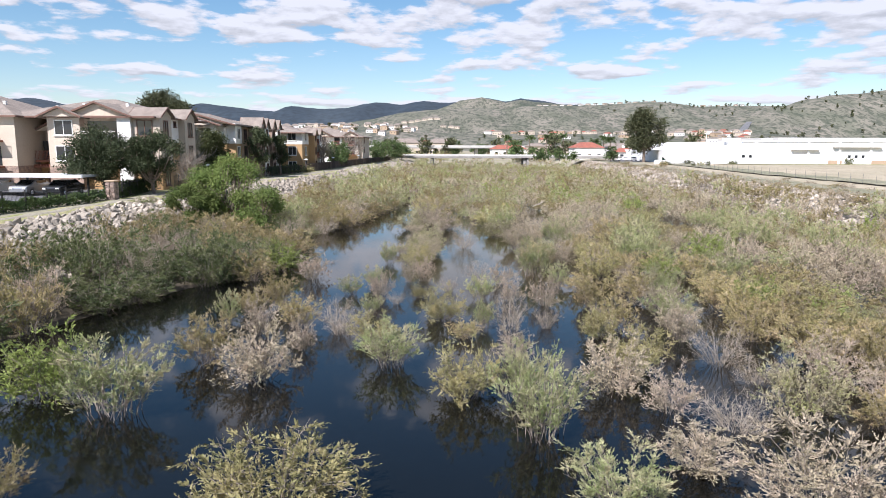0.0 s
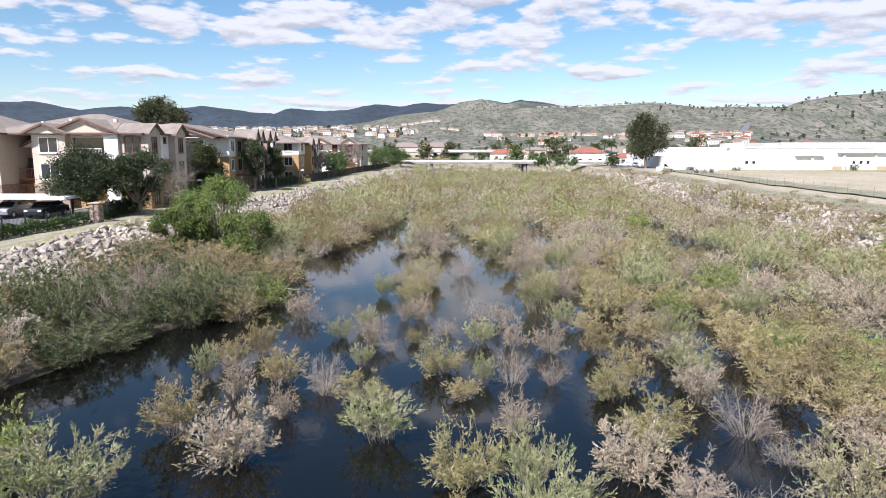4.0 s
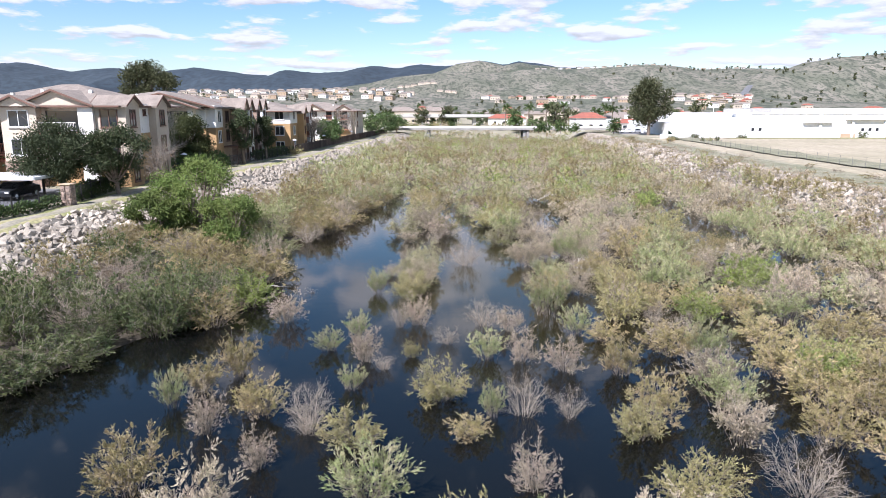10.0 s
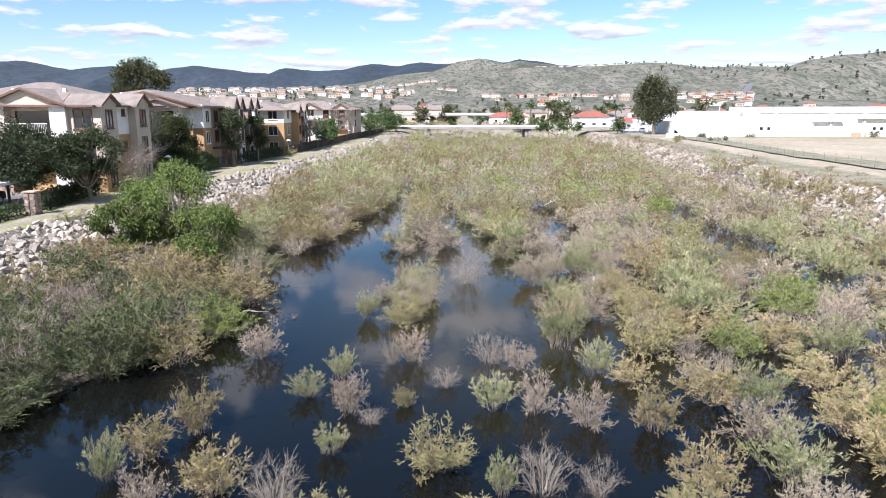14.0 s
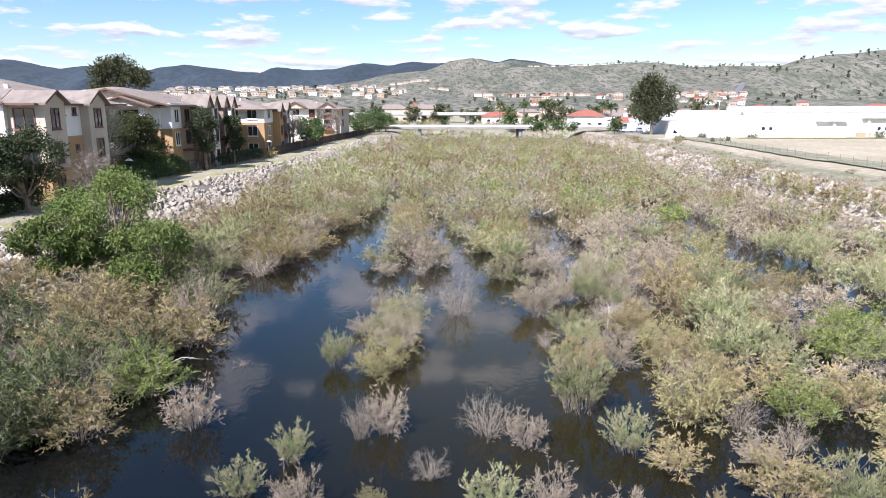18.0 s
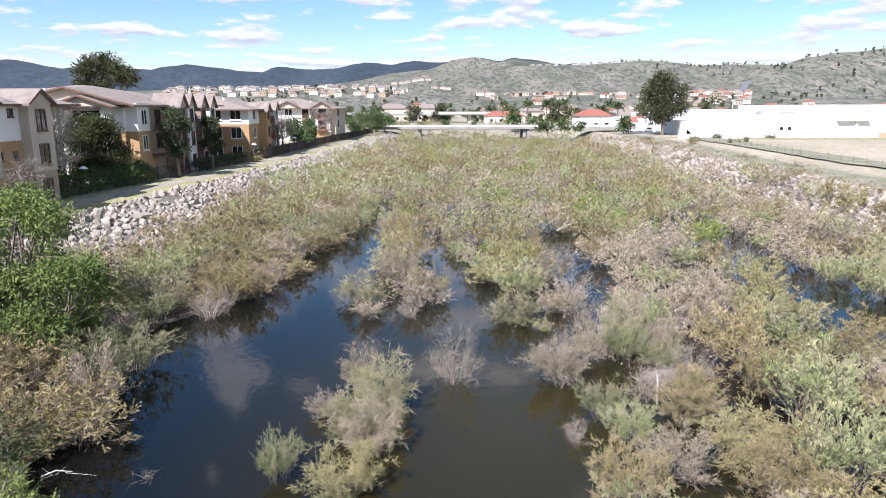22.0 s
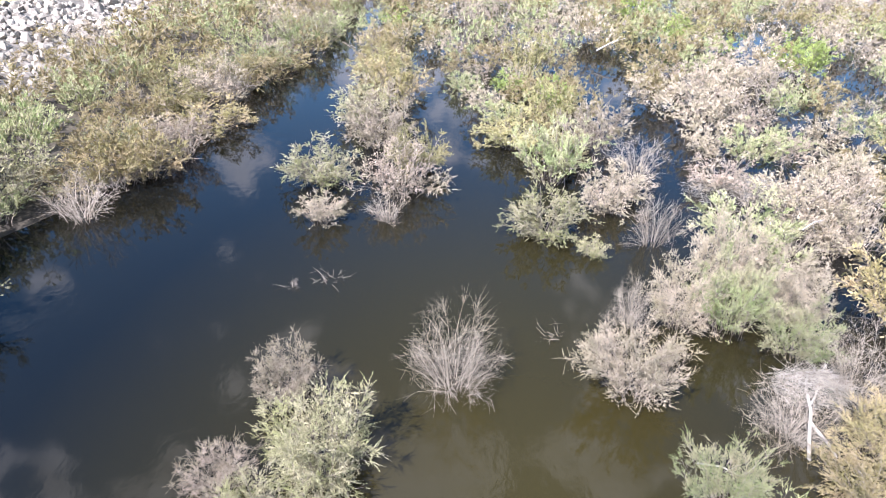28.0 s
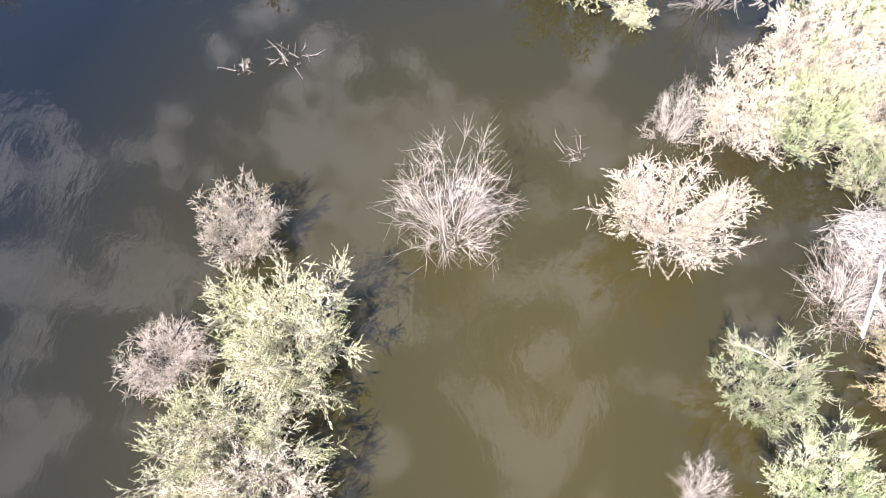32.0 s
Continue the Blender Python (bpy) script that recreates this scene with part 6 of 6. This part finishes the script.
# ---------------- town and far trees ----------------
def house(x, y, z, w, d, h, rz, wall, roof_mat, label):
    b = empty("house", x, y, z, rz)
    boxes("wall", wall, b, (-w / 2, w / 2, -d / 2, d / 2, -3.0, h))
    bm = bmesh.new()
    o = 0.5
    c = [bm.verts.new(p) for p in ((-w / 2 - o, -d / 2 - o, h), (w / 2 + o, -d / 2 - o, h), (w / 2 + o, d / 2 + o, h), (-w / 2 - o, d / 2 + o, h))]
    r = [bm.verts.new((-w / 2 + d * 0.35, 0, h + d * 0.22)), bm.verts.new((w / 2 - d * 0.35, 0, h + d * 0.22))]
    for f in ((c[0], c[1], r[1], r[0]), (c[1], c[2], r[1]), (c[2], c[3], r[0], r[1]), (c[3], c[0], r[0]), c[::-1]):
        bm.faces.new(f)
    bmesh.ops.recalc_face_normals(bm, faces=bm.faces[:])
    part("roof", bm, roof_mat, b)
    n = max(2, int(w / 4))
    for st in range(max(1, int(h / 3))):
        for i in range(n):
            u = -w / 2 + w * (i + 0.5) / n
            boxes("window", GLASS, b, (u - 0.7, u + 0.7, -d / 2 - 0.06, -d / 2, 0.9 + st * 2.9, 2.2 + st * 2.9))
    return tagged(b, label, "house")


hill("hill_town", 1500, 800, px((-1300, 16), (-700, 20), (-500, 22), (-375, 24), (-250, 25), (-160, 26), (-90, 27), (-40, 20), (20, 15), (120, 17), (260, 16), (340, 19), (420, 19), (520, 13), (600, 11), (1300, 10)),
     HILL, "low slope with a hillside suburb", 0.12, seed=1.2)


def town_z(x, y):
    place = HILL_BVH.ray_cast(Vector((x, y, 600)), Vector((0, 0, -1)))[0]
    return place.z if place is not None else 3.3


from mathutils.bvhtree import BVHTree

_v, _f = [], []
for ob in scene.objects:
    if ob.name.startswith("hill_"):
        o = len(_v)
        _v.extend([v.co.copy() for v in ob.data.vertices])
        _f.extend([[i + o for i in p.vertices] for p in ob.data.polygons])
HILL_BVH = BVHTree.FromPolygons(_v, _f)

TR = np.random.default_rng(12)
HOUSE_WALLS = (WHITE, CREAM, CREAM, TAN)
for row in range(5):
    dist = 1010 + row * 72
    for i in range(21):
        s = -0.40 + 0.34 * (i + TR.uniform(-0.5, 0.5)) / 21 + row * 0.006
        x, y = s * dist, 25 + dist + TR.uniform(-20, 20)
        house(x, y, town_z(x, y) + 0.6, TR.uniform(9, 14), TR.uniform(8, 11), TR.uniform(3.5, 5.2), TR.uniform(-25, 25), HOUSE_WALLS[int(TR.integers(0, 4))], ROOF, "pale two-storey hillside house with brown tiled roof")
for i in range(48):
    s = -0.06 + 0.62 * TR.uniform()
    dist = TR.uniform(420, 900)
    x, y = s * dist, 25 + dist
    house(x, y, max(3.3, town_z(x, y)), TR.uniform(9, 15), TR.uniform(8, 11), 3.0 if i % 2 else 5.0, TR.uniform(-20, 20), HOUSE_WALLS[int(TR.integers(0, 4))], REDTILE if i % 3 == 0 else ROOF, "pale stucco house in the valley town")
for i in range(9):
    s = -0.082 + 0.012 * i + TR.uniform(-0.002, 0.002)
    dist = 1500 if i < 6 else 1420
    x, y = s * dist, 25 + dist + 300
    house(x, y, town_z(x, y) + 0.5, 15, 9, 3.4, TR.uniform(-15, 15), CREAM, ROOF, "cream house on the crest of the hill")
for i in range(84):
    s = TR.uniform(0.05, 0.45) if i % 3 else TR.uniform(0.33, 0.44)
    dist = TR.uniform(900, 1420)
    x, y = s * dist, 25 + dist
    house(x, y, town_z(x, y) + 0.4, TR.uniform(9, 17), TR.uniform(8, 11), TR.uniform(3.2, 5.6), TR.uniform(-25, 25), (WHITE, CREAM, CREAM, TAN)[int(TR.integers(0, 4))], REDTILE if i % 4 == 0 else ROOF, "pale stucco house on the slope above the valley town")
for i in range(26):
    s = 0.13 + 0.012 * i + TR.uniform(-0.003, 0.003)
    dist = 2600 - 390
    x, y = s * dist, 25 + dist - TR.uniform(0, 25)
    house(x, y, town_z(x, y) + 0.5, TR.uniform(10, 18), 9, 3.6, TR.uniform(-15, 15), WHITE if i % 2 else CREAM, ROOF, "pale house on the skyline of the chaparral hill")
for x, y, w, d, h, roof_mat, lab in ((55.5, 285, 12, 10, 4.6, REDTILE, "white house with red tile roof by the river"), (66.5, 266, 9, 7, 3.0, REDTILE, "low white building with bright red roof"),
                                     (-27, 420, 17, 12, 7.0, ROOF, "three-storey cream apartment block by the highway"), (-6, 425, 17, 12, 7.0, ROOF, "three-storey cream apartment block by the highway"),
                                     (86, 350, 22, 14, 3.8, ROOF, "pale commercial building with brown roof"), (150, 345, 11, 12, 6.6, REDTILE, "white commercial building with red roof"),
                                     (215, 360, 14, 12, 7.0, REDTILE, "white commercial building with red roof"), (30, 360, 18, 10, 3.6, REDTILE, "low stucco building with red tile roof")):
    house(x, y, 3.2, w, d, h, 4, CREAM if "cream" in lab else WHITE, roof_mat, lab)


def far_tree_model(seed, h, w, kind, name, label):
    t = tree(name, 0, 400, h, w, kind, label, 0.2, leaves=300, leaf_size=1.5, seed=seed, lobes=9, group="far trees")
    return t


FAR_TREES = [far_tree_model(50, 9, 8, "euc", "far_tree", "dark green tree in the valley town"), far_tree_model(51, 7, 8, "hedge", "far_tree", "rounded green tree in the valley town"),
             far_tree_model(52, 12, 6, "euc", "far_tree", "tall narrow dark tree in the valley town")]


def plant(i, x, y, z, s):
    return copy_thing(FAR_TREES[i], Matrix.Translation((x, y, z - 0.1)) @ Matrix.Rotation(x, 4, "Z") @ Matrix.Scale(s, 4))


WOODS = []


def plant_far(i, x, y, z, s):
    """A tree of the far woods that nobody could count: its crown joins one mesh."""
    me = next(c for c in FAR_TREES[i].children if c.name.startswith("crown")).data
    co = np.empty(len(me.vertices) * 3, dtype=np.float32)
    me.vertices.foreach_get("co", co)
    m = np.array(Matrix.Rotation(x, 3, "Z")) * s
    co = (co.reshape(-1, 3) @ m.T + np.array((x, y, z - 0.1))).reshape(-1, 4, 3)
    WOODS.append(co[:, (0, 1, 2, 0, 2, 3)].reshape(-1, 3))


for i in range(150):
    s = -0.42 + 1.05 * TR.uniform()
    dist = 330 + 820 * TR.uniform() ** 1.7
    x, y = s * dist, 25 + dist
    plant(int(TR.integers(0, 3)), x, y, max(3.3, town_z(x, y)), TR.uniform(0.45, 0.95))
for i in range(170):
    s = -0.40 + 0.34 * TR.uniform() if i < 80 else TR.uniform(0.03, 0.56)
    dist = TR.uniform(850, 1400)
    x, y = s * dist, 25 + dist
    plant_far(int(TR.integers(0, 3)), x, y, town_z(x, y), TR.uniform(0.4, 0.85))
for i in range(110):
    s = -0.12 + 0.55 * TR.uniform()
    dist = TR.uniform(300, 620)
    plant(int(TR.integers(0, 3)), s * dist, 25 + dist, 3.3, TR.uniform(0.35, 0.7))
for i in range(110):
    s = 0.17 + 0.47 * TR.uniform()
    dist = 2600 - 390 if s < 0.45 else 1900 - 210
    x, y = s * dist, 25 + dist - 420 * TR.uniform() ** 2
    plant_far(int(TR.integers(0, 3)), x, y, town_z(x, y), TR.uniform(0.5, 1.15))
tagged(tri_ob("far_woods", np.concatenate(WOODS), LEAF["euc"]), "scattered dark green trees among hillside houses and on the hills", "trees", kind="stuff")
for x, y, s, i in ((33, 246, 0.6, 1), (38, 244, 0.62, 1), (42, 243, 0.5, 1), (30.5, 244, 0.45, 1), (53, 232, 0.72, 1), (70, 268, 0.8, 0), (46, 300, 1.1, 0), (28, 300, 1.0, 1), (12, 285, 0.35, 1), (78, 300, 1.0, 2),
                   (2, 300, 0.4, 1), (-14, 268, 0.3, 1), (92, 330, 1.2, 0), (120, 340, 1.3, 0), (-24, 290, 1.0, 1)):
    plant(i, x, y, 3.2, s)


def palm(x, y, h, seed):
    rng = np.random.default_rng(seed)
    b = empty("palm_tree", x, y, 3.2)
    v, f = [], []
    tube(v, f, [np.zeros(3), np.array((0.1, 0, h * 0.5)), np.array((0.15, 0.1, h))], 0.32, 0.22, 7)
    mesh_ob("trunk", v, f, BARK, b)
    ps, ds = [], []
    top = np.array((0.15, 0.1, h))
    for k in range(26):
        a, e = rng.uniform(0, 6.28), rng.uniform(-0.5, 1.1)
        d = np.array((math.cos(a) * math.cos(e), math.sin(a) * math.cos(e), math.sin(e)))
        for t in np.linspace(0.2, 2.6, 10):
            q = top + d * t + np.array((0, 0, -0.16 * t * t))
            for _ in range(2):
                ps.append(q)
                ds.append(d + rng.normal(size=3) * 0.5 + np.array((0, 0, -0.3)))
    lv, lf = sprays_mesh(ps, ds, 0.9, rng, 0.12)
    mesh_ob("crown", lv.tolist(), lf.tolist(), LEAF["hedge"], b)
    return tagged(b, "tall fan palm with green crown", "palm", group="palm trees")


for i, (x, y, h) in enumerate(((30.5, 262, 3.2), (44, 320, 9), (49, 330, 10), (38, 335, 9), (62, 300, 7), (70, 305, 8), (28, 345, 9), (75, 340, 9), (56, 345, 10))):
    palm(x, y, h, 70 + i)
for i, (x, y, k, rz) in enumerate(((60, 242, "white", 10), (63.5, 242, "silver", 80), (66.5, 241, "white", 85), (72, 240, "dark", 0), (77, 239, "blue", 5), (69, 246, "red", 80))):
    car(x, y, rz, PAINT[k], k + " car in the far parking lot")
far_lot = mesh_ob("parking_lot", [(56, 232, 3.36), (82, 228, 3.36), (86, 256, 3.36), (56, 258, 3.36)], [(0, 1, 2, 3)], ASPHALT)
tagged(far_lot, "grey asphalt parking lot beside the warehouse", "parking lot", kind="structure")
for x, y, h in ((86, 236, 9.5), (74, 252, 9), (98, 240, 8)):
    b = empty("light_pole", x, y, 3.2)
    v, f = [], []
    tube(v, f, [np.zeros(3), np.array((0, 0, h))], 0.12, 0.07, 8)
    mesh_ob("pole", v, f, CARPORT, b)
    boxes("lamp_head", CARPORT, b, (-0.45, 0.45, -0.15, 0.15, h, h + 0.14))
    tagged(b, "tall white light pole by the warehouse", "pole")


# a pale road that climbs the middle hill
road_v, road_f = [], []
_v, _f = [], []
for ob in scene.objects:
    if ob.name in ("hill_middle", "hill_east"):
        o = len(_v)
        _v.extend([v.co.copy() for v in ob.data.vertices])
        _f.extend([[i + o for i in p.vertices] for p in ob.data.polygons])
ROAD_BVH = BVHTree.FromPolygons(_v, _f)
for k in range(41):
    f = k / 40
    for e in (-1, 1):
        way = Vector(((509 + 17 * f + e * (9 - 4 * f)) / 1182, 1, (16 + 26 * f) / 1182)).normalized()
        p = ROAD_BVH.ray_cast(Vector((0, 28, 11)), way)[0]
        road_v.append(p - way * 6 + Vector((0, 0, 0.5)))
for k in range(40):
    road_f.append((2 * k, 2 * k + 1, 2 * k + 3, 2 * k + 2))
tagged(mesh_ob("hill_road", road_v, road_f, ASPHALT), "pale straight road climbing the hillside", "road", kind="structure")


# ---------------- small things in the river ----------------
def dead_log():
    b = empty("dead_log", 8.3, 58.8, -0.25)
    v, f = [], []
    P = lambda *a: np.array(a)
    tube(v, f, [P(-0.35, -1.1, 0.1), P(-0.2, -0.5, 0.55), P(0, 0.1, 1.0), P(0.05, 0.5, 1.2)], 0.05, 0.035, 7)
    tube(v, f, [P(-0.1, -0.1, 0.85), P(0.25, -0.6, 0.55), P(0.55, -0.9, 0.1)], 0.05, 0.03, 6)
    tube(v, f, [P(0, 0.2, 1.05), P(0.35, 0.6, 1.3)], 0.03, 0.012, 5)
    mesh_ob("trunk", v, f, PALE_BARK, b, smooth=True)
    b.scale = (0.85, 0.85, 0.85)
    return tagged(b, "pale bleached forked dead log leaning in the shrubs", "log")


def reed_pile(x, y, w, seed):
    rng = np.random.default_rng(seed)
    b = empty("reed_debris", x, y, 0.0)
    ps, ds = [], []
    for _ in range(1800):
        a = rng.uniform(0, 6.28)
        r = math.sqrt(rng.uniform()) * w * 0.5
        z = 0.5 * (1 - (2 * r / w) ** 2) * rng.uniform(0.5, 1.0) + 0.05
        ps.append((math.cos(a) * r, math.sin(a) * r * 0.7, z))
        ds.append((rng.normal() * 1.4 + 0.8, rng.normal() - 0.6, rng.normal() * 0.45))
    lv, lf = sprays_mesh(ps, ds, 0.42, rng, 0.010)
    mesh_ob("straw_mass", lv.tolist(), lf.tolist(), STRAW, b)
    return tagged(b, "heap of flattened pale dry reeds caught in the shrubs", "reed debris")


STRAW = material("straw_pale", (0.36, 0.32, 0.27), 0.9, (0.25, 0.22, 0.175), scale=2, island=0.3)


def twig_raft(x, y, s, seed):
    rng = np.random.default_rng(seed)
    b = empty("floating_twigs", x, y, 0.0)
    v, f = [], []
    for _ in range(16):
        p = rng.normal(size=3) * np.array((0.3, 0.25, 0.02)) * s
        d = rng.normal(size=3) * np.array((0.6, 0.5, 0.35)) * s
        d[2] = abs(d[2])
        m = p + d * 0.5 + rng.normal(size=3) * 0.06
        tube(v, f, [p, m, p + d], 0.006, 0.0015, 4)
        for _ in range(2):
            tube(v, f, [m, m + rng.normal(size=3) * 0.22 * s], 0.004, 0.001, 3)
    mesh_ob("branchwork", v, f, TWIG, b)
    return tagged(b, "bare grey twigs sticking out of the water", "twigs")


def wire_fence(y0, y1, step):
    """Thin steel posts with three wires between the track and the field."""
    b = empty("wire_fence", 0, 0, 0)
    line = []
    y = y0
    while y <= y1:
        x = crest_e(y) + 12.7
        line.append(np.array((x, y, ground_z(x, y))))
        v, f = [], []
        tube(v, f, [line[-1] - np.array((0, 0, 0.3)), line[-1] + np.array((0, 0, 1.4))], 0.022, 0.02, 5)
        mesh_ob("post", v, f, ASPHALT, b)
        y += step
    for h in (0.5, 0.95, 1.4):
        v, f = [], []
        tube(v, f, [p + np.array((0, 0, h)) for p in line], 0.004, 0.004, 3)
        mesh_ob("wire", v, f, ASPHALT, b)
    return tagged(b, "thin grey wire fence on steel posts beside the field", "fence")


wire_fence(64, 190, 3.0)
dead_log()
reed_pile(9.0, 60.2, 1.9, 3)
reed_pile(11.4, 71.2, 4.2, 4)
twig_raft(-3.3, 65.0, 0.55, 5)
twig_raft(-4.3, 64.6, 0.28, 6)
twig_raft(3.2, 62.3, 0.5, 7)
twig_raft(-9.0, 53.0, 0.5, 8)


def bleached_branch(x, y, z, s, rz, seed):
    rng = np.random.default_rng(seed)
    b = empty("bleached_branch", x, y, z, rz)
    v, f = [], []
    a, c = np.zeros(3), np.array((1.6, 0.2, 0.45)) * s
    tube(v, f, [a, (a + c) / 2 + np.array((0, 0, 0.12)), c], 0.04 * s, 0.016 * s, 6)
    for _ in range(5):
        p = a + (c - a) * rng.uniform(0.3, 0.95)
        tube(v, f, [p, p + rng.normal(size=3) * 0.4 * s + np.array((0.2, 0, 0.2))], 0.014 * s, 0.004 * s, 4)
    mesh_ob("wood", v, f, PALE_BARK, b)
    return tagged(b, "bleached dead branch lying on the shrubs", "branch")


bleached_branch(9.7, 90.5, 0.7, 1.3, 15, 1)
bleached_branch(11.5, 66.5, 1.0, 0.5, 10, 2)
bleached_branch(-12.0, 52.6, 0.3, 0.7, -20, 3)
bleached_branch(5.6, 57.9, 0.05, 0.6, -50, 4)


def path_lamp(x, y):
    b = empty("path_lamp", x, y, ground_z(x, y))
    v, f = [], []
    tube(v, f, [np.zeros(3), np.array((0, 0, 2.3))], 0.06, 0.05, 8)
    mesh_ob("post", v, f, METAL, b)
    bm = bmesh.new()
    bmesh.ops.create_cone(bm, cap_ends=True, segments=12, radius1=0.42, radius2=0.12, depth=0.22, matrix=Matrix.Translation((0, 0, 2.42)))
    part("hood", bm, CARPORT, b)
    return tagged(b, "short path lamp with a pale hood", "lamp", group="path lamps")


for y in (96.5, 137.5, 160.0, 190.0):
    path_lamp(inner_w(y) - 0.9, y)
for x, y, w, h, k in ((53.5, 178, 2.6, 1.6, "O"), (55.5, 184, 2.0, 1.8, "W"), (57.5, 187, 2.2, 1.6, "W"), (60.5, 176, 1.2, 1.8, "W"), (47.5, 190, 3.0, 1.8, "O"), (66.6, 197.6, 2.6, 1.7, "W"), (79.5, 197.8, 2.8, 1.5, "W"), (111.5, 196.8, 2.8, 2.9, "W"), (63.3, 179, 2.0, 1.6, "G"), (66.0, 181, 1.6, 2.0, "W")):
    bush(x, y, w, h, k, "low")
